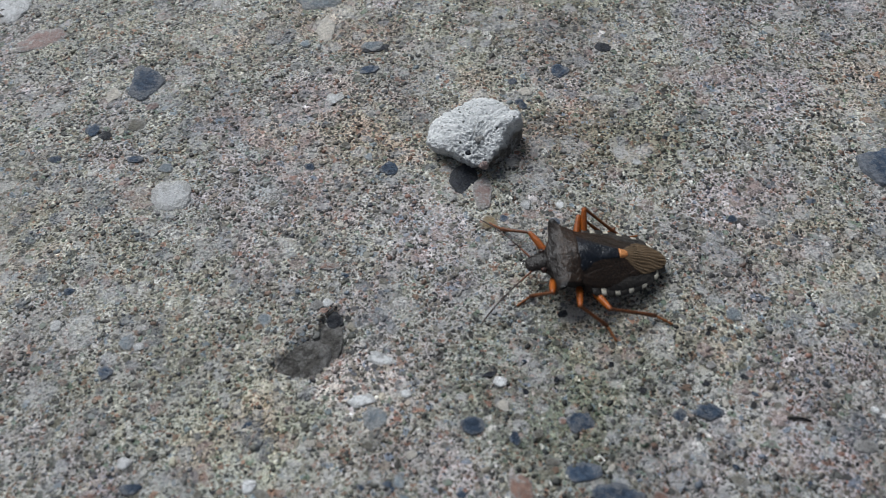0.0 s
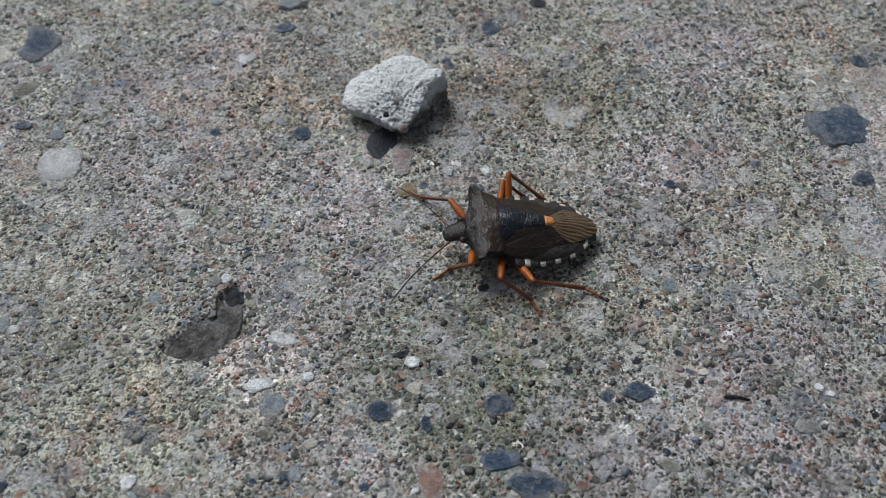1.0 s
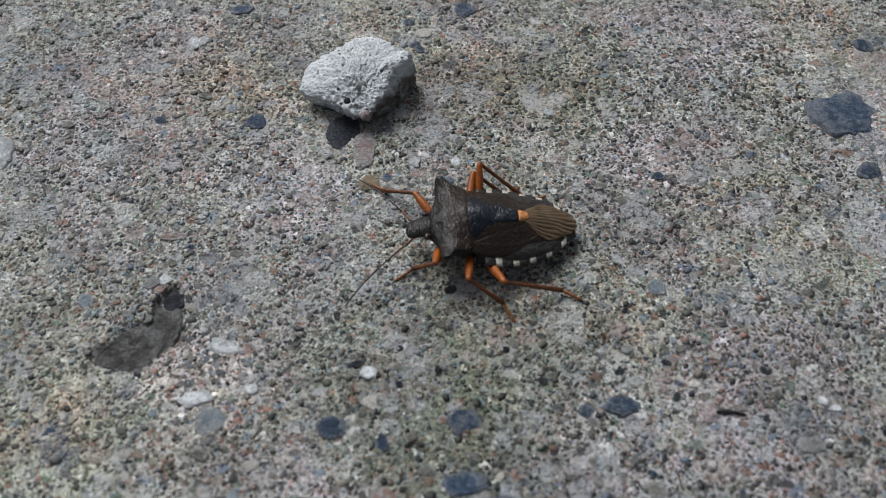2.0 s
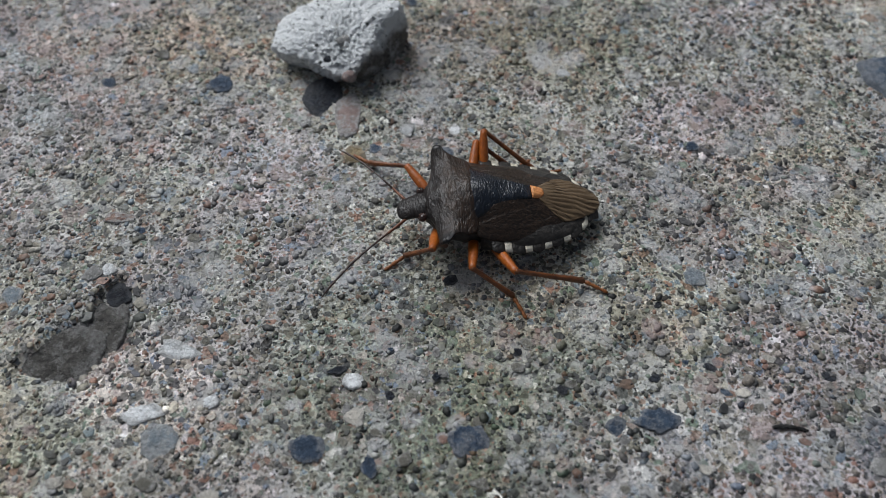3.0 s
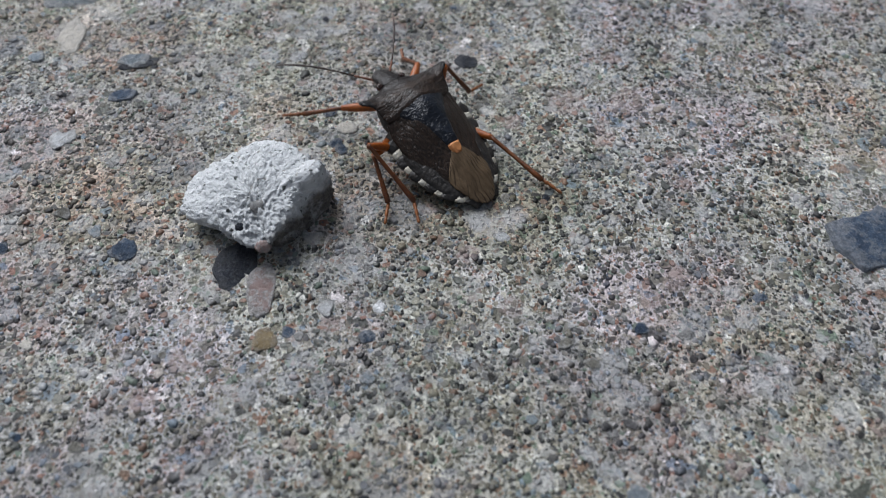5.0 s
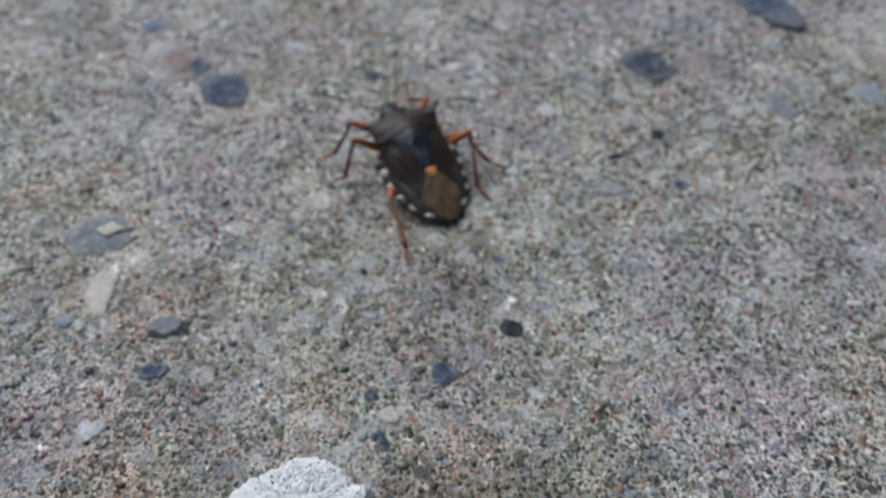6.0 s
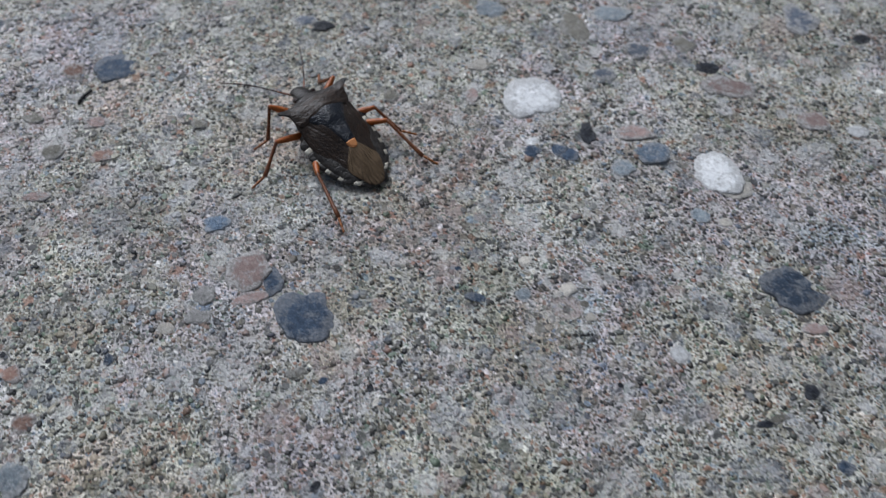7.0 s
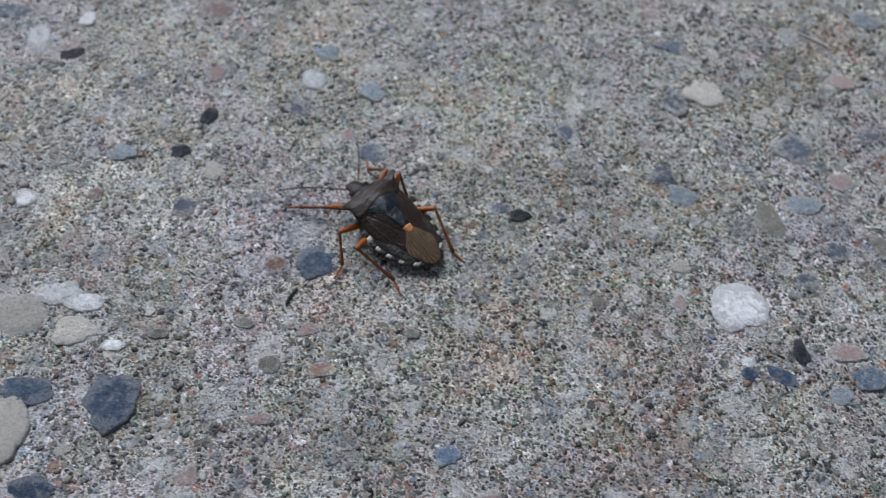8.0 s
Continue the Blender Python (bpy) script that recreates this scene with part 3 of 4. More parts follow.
    # head
    head = part("head", loft([(4.6, 0, 2.75, 0.9, 0.5), (5.0, 0, 2.72, 0.98, 0.52), (5.25, 0, 2.7, 1.06, 0.5), (5.5, 0, 2.66, 0.96, 0.46), (5.8, 0, 2.6, 0.88, 0.42), (6.2, 0, 2.5, 0.86, 0.36), (6.55, 0, 2.42, 0.76, 0.28), (6.75, 0, 2.38, 0.56, 0.2), (6.84, 0, 2.35, 0.3, 0.12)], 24), PRONOTUM, bug, "small dark wrinkled head")
    for side in (1, -1):
        bm = bmesh.new()
        bmesh.ops.create_icosphere(bm, subdivisions=3, radius=0.3 * MM)
        bmesh.ops.translate(bm, vec=Vector((5.18, side * 1.06, 2.8)) * MM, verts=bm.verts)
        part("eye", bm, EYE, head, "dark beady eye")
    return bug


def limb(name, rings, material, bug, label):
    """A limb piece along its own x axis from the joint; rings of (x, radius)."""
    return part(name, loft([(x, 0, 0, r, r) for x, r in rings], 10), material, bug, label)


def build_limbs(bug):
    limbs = {}
    for which, (hip, femur, tibia, tarsus) in LEGS.items():
        for side in (1, -1):
            f = limb("femur", [(-0.15, 0.16), (0, 0.28), (0.5, 0.33), (femur * 0.5, 0.35), (femur * 0.75, 0.32), (femur * 0.93, 0.25), (femur, 0.24), (femur + 0.1, 0.12)], LEG, bug, "orange femur")
            t = limb("tibia", [(-0.12, 0.1), (0, 0.2), (0.3, 0.16), (tibia * 0.5, 0.16), (tibia * 0.85, 0.21), (tibia, 0.22), (tibia + 0.06, 0.1)], SHIN, bug, "brown-orange shin")
            for k in range(5):  # short spines on the shin
                bm = bmesh.new()
                bmesh.ops.create_cone(bm, cap_ends=True, segments=5, radius1=0.045 * MM, radius2=0.01 * MM, depth=0.36 * MM)
                bmesh.ops.transform(bm, matrix=pose((0.5 + k * (tibia - 0.8) / 4) * MM, 0.2 * (-1) ** k * MM, 0.05 * MM, 70 * (-1) ** (k + 1), 30, 0), verts=bm.verts)
                part("spine", bm, SHIN, t)
            s = tarsus / 3
            u = limb("tarsus", [(0, 0.1), (s * 0.8, 0.15), (s, 0.09), (s * 1.15, 0.12), (s * 1.8, 0.14), (2 * s, 0.08), (s * 2.15, 0.1), (s * 2.7, 0.13), (3 * s, 0.05)], FOOT, bug, "orange-brown three-jointed foot")
            limbs[which, side] = (f, t, u)
    for side in (1, -1):
        base = limb("antenna", [(-0.1, 0.06), (0, 0.11), (0.6, 0.1), (1.6, 0.085), (1.75, 0.06)], FEELER_BASE, bug, "red-brown antenna base")
        flag = loft([(1.7, 0, 0, 0.07, 0.07), (2.8, 0.06, 0.1, 0.07, 0.07), (3.8, 0.14, 0.18, 0.055, 0.055), (3.9, 0.14, 0.18, 0.08, 0.08), (5.0, 0.26, 0.22, 0.085, 0.085), (5.5, 0.32, 0.2, 0.05, 0.05), (5.6, 0.33, 0.2, 0.08, 0.08), (6.8, 0.5, 0.08, 0.075, 0.075), (7.7, 0.65, -0.1, 0.03, 0.03)], 8)
        part("flagellum", flag, FEELER, base, "thin dark jointed feeler")
        limbs["antenna", side] = (base,)
    return limbs


# ---------------------------------------------------------------- loose things on the slab
LUMP_RIM = [  # direction in degrees, reach of the upper edge, its height, reach of the foot as a share
    (-16, 2.9, 3.4, 1.16), (4, 3.25, 3.6, 1.32), (12, 4.55, 4.1, 1.08), (23, 5.0, 4.25, 1.1), (31, 4.55, 4.0, 1.1), (40, 4.3, 4.0, 1.05), (56, 4.4, 4.1, 1.0), (78, 4.5, 4.0, 0.95), (96, 4.45, 3.7, 0.95), (112, 4.3, 3.3, 0.95),
    (121, 4.45, 2.95, 0.95), (135, 5.0, 2.5, 0.9), (150, 5.45, 2.3, 0.85), (166, 5.4, 1.95, 0.85), (177, 5.4, 1.95, 0.85), (185, 4.95, 1.9, 0.7), (195, 3.85, 2.0, 0.66), (209, 3.1, 2.05, 0.7), (231, 2.8, 2.1, 0.75), (254, 3.1, 2.0, 0.72),
    (269, 3.4, 1.8, 0.65), (276, 3.55, 1.75, 0.65), (286, 3.65, 2.1, 0.66), (295, 3.45, 2.6, 0.72), (320, 2.95, 3.1, 0.95), (344, 2.9, 3.4, 1.16),
]


def build_lump():
    """A broken lump of white mortar: a tilted bright top, a steep broken side and an undercut foot, pitted all over."""
    bm = bmesh.new()
    around, rings = 260, 84
    at = [r[0] for r in LUMP_RIM]
    high = 3.15
    net = []
    for i in range(rings + 1):
        s = 2.0 * i / rings
        row = []
        for k in range(around):
            deg = 360.0 * k / around - 16 + 1e-6
            reach, top, foot = (float(np.interp(deg, at, [r[c] for r in LUMP_RIM])) for c in (1, 2, 3))
            a = radians(deg)
            if s <= 1:
                f, z = s, high + (top - high) * s ** 1.15 + 0.2 * (1 - s * s) - 0.12 * max(0.0, s - 0.9) / 0.1
            else:
                d = s - 1
                f, z = 1 + (foot - 1) * d ** 0.8 + 0.05 * math.sin(math.pi * d), (top - 0.12) * (1 - d)
            p = Vector((f * reach * math.cos(a), f * reach * math.sin(a), z))
            n1 = noise.fractal(p * 0.6, 1.0, 2.0, 3)
            n2 = noise.fractal(p * 1.9 + Vector((9, 3, 1)), 0.7, 2.1, 4)
            n3 = min(0.0, noise.noise(p * 4.6 + Vector((4, 7, 2))) + 0.15)
            way = Vector((math.cos(a) * min(1, s), math.sin(a) * min(1, s), 1.2 - min(1.2, s))).normalized()
            p += way * (0.1 * n1 + 0.22 * n2 + 0.42 * n3 + 0.06 * noise.noise(p * 4.2) + 0.05 * noise.noise(p * 9.0)) * (0.35 if i > rings - 4 else 1.0)
            p.z = max(p.z, 0.0)
            row.append(bm.verts.new(p * MM))
        net.append(row)
    for i in range(rings):
        for k in range(around):
            bm.faces.new((net[i][k], net[i + 1][k], net[i + 1][(k + 1) % around], net[i][(k + 1) % around]))
    bm.faces.new(net[-1])
    bmesh.ops.remove_doubles(bm, verts=net[0], dist=0.2 * MM)
    bmesh.ops.recalc_face_normals(bm, faces=bm.faces)
    lump = part("mortar_lump", bm, LUMP)
    tagged(lump, "broken lump of chalky white mortar lying on the concrete", "stone")
    lump.matrix_basis = pose(3.2 * MM, 57.5 * MM, -0.12 * MM)
    for name, x, y, z, size, material, label in (("dark_inclusion", -1.0, -1.9, 2.12, 0.42, STONES["dark"], "dark green grit in the mortar"), ("pink_inclusion", 0.5, -3.15, 1.6, 0.62, STONES["pink"], "pale pink crystal chip in the mortar"),
                                                 ("grey_inclusion", 0.3, -0.75, 2.85, 0.6, STONES["grey"], "smooth grey grit in the mortar")):
        bm = bmesh.new()
        bmesh.ops.create_icosphere(bm, subdivisions=3, radius=size * MM)
        for v in bm.verts:
            v.co *= 1 + 0.22 * noise.noise(v.co * 2600)
            v.co.z *= 0.75
        bmesh.ops.translate(bm, vec=Vector((x, y, z)) * MM, verts=bm.verts)
        part(name, bm, material, lump, label)
    return lump


def build_twig(name, label, x, y, long, thick, turn, material):
    bm = loft([(-long / 2, 0, 0, thick * 0.3, thick * 0.3), (-long * 0.42, 0.02, 0.02, thick, thick * 0.8), (-long * 0.1, 0.1, 0.05, thick * 1.15, thick * 0.9), (long * 0.2, 0.05, 0.02, thick * 0.85, thick * 0.8),
               (long * 0.42, -0.06, 0.0, thick * 0.95, thick * 0.8), (long / 2, -0.05, 0, thick * 0.25, thick * 0.25)], 9)
    for v in bm.verts:
        v.co += Vector([noise.noise(v.co * 2500 + Vector((k * 7, 1, 2))) for k in range(3)]) * thick * 0.35 * MM
    ob = part(name, bm, material)
    tagged(ob, label, "twig")
    ob.matrix_basis = pose(x * MM, y * MM, (float(ground_height(x, y)) + thick * 0.6) * MM, 0, 0, turn)
    return ob


bug = build_bug()
limbs = build_limbs(bug)
lump = build_lump()
build_twig("twig", "short thin black twig lying on the concrete", 28.8, 24.9, 2.1, 0.14, -9, TWIG)
build_twig("twig", "thin dark splinter lying on the concrete", -29.3, 130.1, 2.4, 0.16, 66, TWIG)
build_twig("twig", "pale dry grass stem lying on the concrete", 37.7, 167.7, 5.0, 0.2, -38, STONES["cream"])


# ---------------------------------------------------------------- stones set in the slab
def pebble_mesh(name, seed, material, corners=()):
    """A worn stone top of unit half-length, rim below the face of the slab, flat with a soft shoulder."""
    rng = random.Random(seed)
    sides = 32
    spots, where = [], rng.uniform(0, 1)
    for k in range(rng.randint(5, 8)):  # a broken outline of straight runs
        spots.append((where, rng.uniform(0.72, 1.32)))
        where += rng.uniform(0.5, 1.3)
    spots = [(2 * math.pi * (a - spots[0][0]) / (where - spots[0][0]), r) for a, r in spots]
    ends = [Vector((r * math.cos(a), r * math.sin(a))) for a, r in spots]
    outline = []
    for i in range(sides):
        ray = Vector((math.cos(2 * math.pi * i / sides), math.sin(2 * math.pi * i / sides)))
        reach = 1.0
        for p, q in zip(ends, ends[1:] + ends[:1]):
            run = q - p
            cross = ray.x * run.y - ray.y * run.x
            if abs(cross) > 1e-6:
                far, along = (p.x * run.y - p.y * run.x) / cross, (p.x * ray.y - p.y * ray.x) / cross
                if far > 0 and -1e-6 <= along <= 1 + 1e-6:
                    reach = far
        outline.append(min(1.3, max(0.7, reach)))
    outline = [0.25 * outline[k - 1] + 0.5 * outline[k] + 0.25 * outline[(k + 1) % sides] + rng.uniform(-0.085, 0.085) for k in range(sides)]
    if corners:
        turns = [360.0 * k / len(corners) for k in range(len(corners) + 1)]
        outline = [float(np.interp(360.0 * i / sides, turns, [*corners, corners[0]])) + rng.uniform(-0.05, 0.05) for i in range(sides)]
    bm = bmesh.new()
    rings = []
    for f, z in ((1.03, -0.6), (1.0, 0.0), (0.93, 0.07), (0.5, 0.1)):
        rings.append([bm.verts.new((f * outline[k] * math.cos(2 * math.pi * k / sides), f * outline[k] * math.sin(2 * math.pi * k / sides), z + rng.uniform(-0.03, 0.03))) for k in range(sides)])
    for a, b in zip(rings, rings[1:]):
        for k in range(sides):
            bm.faces.new((a[k], a[(k + 1) % sides], b[(k + 1) % sides], b[k]))
    top = bm.verts.new((0, 0, 0.1))
    for k in range(sides):
        bm.faces.new((rings[-1][k], rings[-1][(k + 1) % sides], top))
    mesh = bpy.data.meshes.new(name)
    bm.to_mesh(mesh)
    bm.free()
    mesh.materials.append(material)
    for face in mesh.polygons:
        face.use_smooth = True
    return mesh


SHAPES = {kind: [pebble_mesh("pebble", 31 * k + len(kind) * 7, material) for k in range(9)] for kind, material in STONES.items()}
picker = random.Random(5)
SET_STONES = []


def pebble(kind, x, y, a, b, depth=0.0, corners=()):
    """One stone at (x, y), a and b its half sizes across and along."""
    ob = new("pebble", pebble_mesh("pebble", 3, STONES[kind], corners) if corners else picker.choice(SHAPES[kind]))
    ob.parent = ground
    high = 0.55 * min(a, b)
    turns = np.arange(8) * math.pi / 4
    z = float(np.mean(ground_height(x + 0.6 * a * np.cos(turns), y + 0.6 * b * np.sin(turns)))) + 0.07 - depth
    ob.matrix_basis = pose(x * MM, y * MM, z * MM, picker.uniform(-4, 4), picker.uniform(-4, 4), 0 if corners else picker.uniform(-14, 14) + picker.choice((0, 180)))
    ob.scale = (a * 1.06 * MM, b * 1.06 * MM, high * MM)
    grow = 1.25 if corners else 1.0
    SET_STONES.append((x, y, a * grow, b * grow))


pebble("amber", 3.7, 47.7, 0.97, 0.82)
pebble("amber", 29.3, 95.8, 0.48, 0.48)
pebble("brick", -12.4, 43.5, 1.08, 0.39)
pebble("brick", 8.4, 26.0, 0.38, 0.35)
pebble("brick", 4.1, 20.3, 1.15, 1.72, 0.0, (0.8, 0.9, 1.0, 0.95, 1.1, 0.95, 0.7, 0.75, 0.9, 1.0, 1.1, 0.95))
pebble("brick", 15.5, 19.0, 0.66, 0.45)
pebble("brick", -31.2, 134.3, 1.19, 1.16)
pebble("brick", -26.1, 121.8, 1.54, 0.83)
pebble("brick", -29.2, 98.2, 1.00, 0.84)
pebble("brick", -27.1, 93.9, 1.10, 0.88)
pebble("brick", -51.3, 143.3, 0.85, 0.87)
pebble("cream", 3.3, 27.7, 0.57, 0.51)
pebble("cream", 22.8, 26.8, 0.28, 0.42)
pebble("cream", 26.8, 27.4, 0.43, 0.37)
pebble("cream", -13.7, 25.2, 0.47, 0.39)
pebble("cream", -4.9, 23.7, 0.55, 0.38)
pebble("cream", -22.0, 41.2, 0.42, 0.44)
pebble("cream", -26.7, 44.8, 0.33, 0.33)
pebble("cream", 9.5, 66.1, 0.76, 0.66)
pebble("cream", -11.6, 48.7, 0.48, 0.38)
pebble("cream", -17.2, 102.0, 0.67, 0.72)
pebble("cream", 12.4, 133.0, 1.23, 1.15)
pebble("cream", 36.0, 114.6, 1.56, 1.30)
pebble("cream", 17.6, 104.2, 0.76, 0.71)
pebble("cream", 33.8, 110.8, 0.54, 0.61)
pebble("cream", 14.2, 107.4, 0.62, 0.62)
pebble("cream", 19.2, 101.2, 0.59, 0.45)
pebble("cream", -56.0, 128.3, 2.6, 2.3, 0.0, (1.1, 0.9, 1.0, 0.95, 1.1, 0.9, 1.0, 1.05, 0.85, 1.0))
pebble("cream", -50.2, 126.5, 2.1, 1.5, 0.0, (1.1, 0.8, 0.9, 1.15, 1.0, 0.8, 1.15, 1.0, 0.85, 0.75))
pebble("cream", -54.9, 116.4, 2.8, 3.6, 0.0, (0.9, 0.8, 0.95, 0.8, 1.0, 1.1, 1.0, 1.05, 0.9, 0.8))
pebble("cream", -48.9, 114.3, 0.75, 0.48)
pebble("cream", 20.9, 158.5, 2.77, 2.98)
pebble("cream", -38.8, 146.7, 1.26, 1.15)
pebble("dark", -38.2, 62.7, 0.62, 0.78)
pebble("dark", 19.6, 72.9, 0.92, 0.98)
pebble("dark", -11.9, 37.5, 0.8, 1.0, -0.05)
pebble("dark", 2.2, 30.8, 0.59, 0.27)
pebble("dark", 9.7, 36.7, 0.46, 0.36)
pebble("dark", 21.5, 28.7, 0.34, 0.27)
pebble("dark", 1.6, 53.6, 1.45, 1.95, 0.0, (1.0, 0.95, 1.05, 1.0, 0.9, 1.0, 1.05, 0.95, 1.0, 1.05, 0.9, 1.0))
pebble("dark", 24.0, 58.0, 0.24, 0.43)
pebble("dark", 36.4, 93.2, 0.76, 0.68)
pebble("dark", 22.4, 122.2, 0.75, 1.56)
pebble("dark", 37.2, 131.6, 1.25, 1.09)
pebble("dark", 31.7, 90.7, 0.64, 0.30)
pebble("dark", 56.1, 135.4, 0.91, 0.80)
pebble("dark", -43.0, 149.7, 1.15, 1.02)
pebble("dark", -40.3, 154.8, 1.19, 1.17)
pebble("dark", -58.4, 165.2, 2.04, 0.81)
pebble("dark", -4.4, 139.7, 1.14, 0.85)
pebble("grey", -13.7, 39.1, 0.63, 0.61)
pebble("grey", 33.7, 22.1, 1.00, 0.70)
pebble("grey", 22.5, 30.5, 0.44, 0.39)
pebble("grey", -15.1, 36.5, 0.51, 0.35)
pebble("grey", 31.3, 45.9, 0.56, 0.38)
pebble("grey", 6.0, 47.8, 0.31, 0.30)
pebble("grey", -14.7, 105.2, 0.98, 0.99)
pebble("grey", -14.7, 103.0, 1.06, 0.68)
pebble("bluish", -30.7, 57.6, 0.84, 0.72)
pebble("bluish", -8.4, 75.5, 1.33, 0.80)
pebble("bluish", -18.6, 37.9, 0.62, 0.72)
pebble("bluish", -7.9, 27.3, 1.05, 1.11)
pebble("bluish", 25.8, 35.7, 0.81, 0.72)
pebble("bluish", -31.5, 36.2, 0.72, 0.83)
pebble("bluish", -6.0, 21.4, 0.45, 0.64)
pebble("bluish", -8.6, 57.6, 0.46, 0.65)
pebble("bluish", 10.4, 44.4, 0.47, 0.45)
pebble("blue", -14.0, 113.0, 1.33, 1.0)
pebble("bluish", 49.3, 95.9, 1.01, 1.79)
pebble("bluish", -15.0, 85.0, 2.84, 2.15, 0.0, (1.1, 0.95, 1.0, 0.85, 0.95, 0.8, 1.0, 0.9, 1.1, 0.9, 0.95, 1.0))
pebble("cream", -14.1, 85.5, 1.1, 0.75, -0.16, (1.25, 0.6, 0.95, 0.5, 1.1, 0.75, 1.0, 0.55))
pebble("bluish", -16.5, 76.3, 0.63, 0.65)
pebble("bluish", 59.0, 97.1, 1.42, 2.05)
pebble("bluish", -27.2, 89.6, 1.27, 1.36)
pebble("bluish", 31.6, 111.7, 1.09, 0.89)
pebble("bluish", 13.6, 103.8, 0.70, 0.70)
pebble("bluish", -26.7, 165.3, 1.78, 1.52)
pebble("bluish", -21.0, 159.0, 1.94, 1.71)
pebble("bluish", 14.2, 142.4, 1.85, 1.64)
pebble("bluish", 28.1, 140.9, 2.27, 1.49)
pebble("bluish", 46.1, 171.7, 2.01, 1.91)
pebble("bluish", -49.5, 149.3, 1.64, 1.18)
pebble("bluish", 25.3, 117.8, 1.15, 0.99)
pebble("olive", -35.1, 64.0, 1.06, 1.05)
pebble("olive", 22.3, 20.0, 0.71, 0.47)
pebble("olive", -10.7, 33.4, 0.25, 0.22)
pebble("olive", -8.6, 24.7, 0.56, 0.48)
pebble("olive", -17.7, 21.1, 0.59, 0.50)
pebble("olive", -22.9, 21.4, 0.36, 0.32)
pebble("olive", -25.4, 33.8, 0.60, 0.51)
pebble("olive", -7.2, 41.4, 0.43, 0.38)
pebble("olive", -18.7, 51.8, 0.52, 0.44)
pebble("olive", -11.2, 59.5, 0.60, 0.57)
pebble("olive", -23.2, 56.6, 0.53, 0.47)
pebble("olive", 10.3, 23.2, 0.55, 0.34)
pebble("olive", 7.0, 22.4, 0.55, 0.42)
pebble("olive", 6.1, 24.9, 0.42, 0.49)
pebble("olive", 26.4, 30.2, 0.39, 0.33)
pebble("olive", 16.5, 28.8, 0.34, 0.32)
pebble("olive", 13.3, 30.1, 0.39, 0.38)
pebble("olive", 23.3, 46.0, 0.56, 0.37)
pebble("olive", 24.9, 44.4, 0.48, 0.32)
pebble("olive", 21.0, 58.2, 0.32, 0.38)
pebble("olive", 0.6, 46.4, 0.34, 0.29)
pebble("olive", 14.7, 46.9, 0.28, 0.26)
pebble("olive", 20.4, 47.9, 0.28, 0.27)
pebble("olive", -6.0, 97.2, 0.84, 0.51)
pebble("olive", 24.0, 139.1, 1.81, 3.31)
pebble("olive", 35.5, 135.3, 1.28, 1.33)
pebble("olive", 14.6, 100.4, 0.44, 0.67)
pebble("olive", 32.9, 91.1, 0.83, 0.40)
pebble("olive", 21.5, 92.0, 0.55, 0.49)
pebble("olive", 25.4, 91.5, 0.32, 0.59)
pebble("olive", -33.9, 127.2, 0.90, 0.64)
pebble("olive", -42.1, 126.1, 0.99, 0.69)
pebble("olive", -31.1, 122.8, 1.09, 0.97)
pebble("olive", 2.6, 128.8, 0.84, 0.81)
pebble("olive", -17.0, 125.6, 0.80, 0.63)
pebble("pink", 3.4, 51.6, 1.0, 2.0, 0.0, (0.9, 1.0, 1.1, 0.95, 0.9, 1.05, 0.9, 1.0, 1.05, 0.95, 1.0, 0.85))
pebble("pink", -27.4, 126.4, 1.42, 0.80)
pebble("pink", -10.8, 107.4, 2.0, 2.1, 0.0, (1.05, 0.85, 1.1, 0.95, 0.8, 1.1, 0.9, 1.05, 0.85, 1.0, 0.9, 0.8))
pebble("pink", -10.5, 104.6, 1.96, 0.64)
pebble("pink", 11.1, 128.4, 0.72, 1.33)
pebble("pink", 27.2, 122.4, 2.04, 1.03)
pebble("pink", 38.9, 128.5, 2.76, 1.40)
pebble("pink", 46.5, 123.3, 1.79, 1.34)
pebble("pink", 38.7, 99.1, 1.24, 0.69)
pebble("pink", -41.3, 173.1, 2.03, 2.19)
pebble("pink", -40.2, 162.0, 1.23, 1.46)
pebble("pink", -24.0, 151.7, 0.66, 1.57)
pebble("pink", -31.5, 117.1, 1.31, 0.72)
pebble("pink", -37.8, 111.7, 1.40, 1.03)
pebble("pink", 39.0, 160.0, 1.65, 1.57)
pebble("pink", 34.0, 144.5, 1.51, 1.40)
pebble("slate", -35.1, 71.1, 1.82, 2.67)
pebble("slate", -39.8, 63.8, 0.87, 1.22)
pebble("slate", -34.5, 59.0, 0.84, 0.57)
pebble("slate", -43.2, 59.7, 0.85, 0.67)
pebble("slate", -6.3, 55.9, 1.06, 1.24)
pebble("slate", -8.7, 71.3, 1.04, 0.76)
pebble("slate", 13.7, 69.3, 1.15, 1.40)
pebble("slate", 28.5, 46.6, 0.55, 0.43)
pebble("slate", 0.4, 26.0, 0.94, 1.10)
pebble("slate", 4.1, 24.7, 0.47, 0.88)
pebble("slate", 9.8, 25.9, 1.17, 1.00)
pebble("slate", 9.6, 21.3, 1.58, 0.84)
pebble("slate", 12.0, 19.3, 2.22, 0.90)
pebble("slate", 18.7, 25.9, 0.56, 0.61)
pebble("slate", 21.2, 26.1, 1.25, 0.82, 0.0, (1.2, 0.8, 1.1, 0.7, 1.0, 0.75, 1.1, 0.85, 0.7, 1.0, 0.8, 1.1))
pebble("slate", -28.6, 22.2, 1.14, 0.47)
pebble("slate", -38.2, 42.3, 0.64, 0.52)
pebble("slate", -32.9, 33.2, 0.60, 0.57)
pebble("slate", -15.0, 56.6, 0.53, 0.47)
pebble("slate", 47.2, 52.1, 3.05, 2.91)
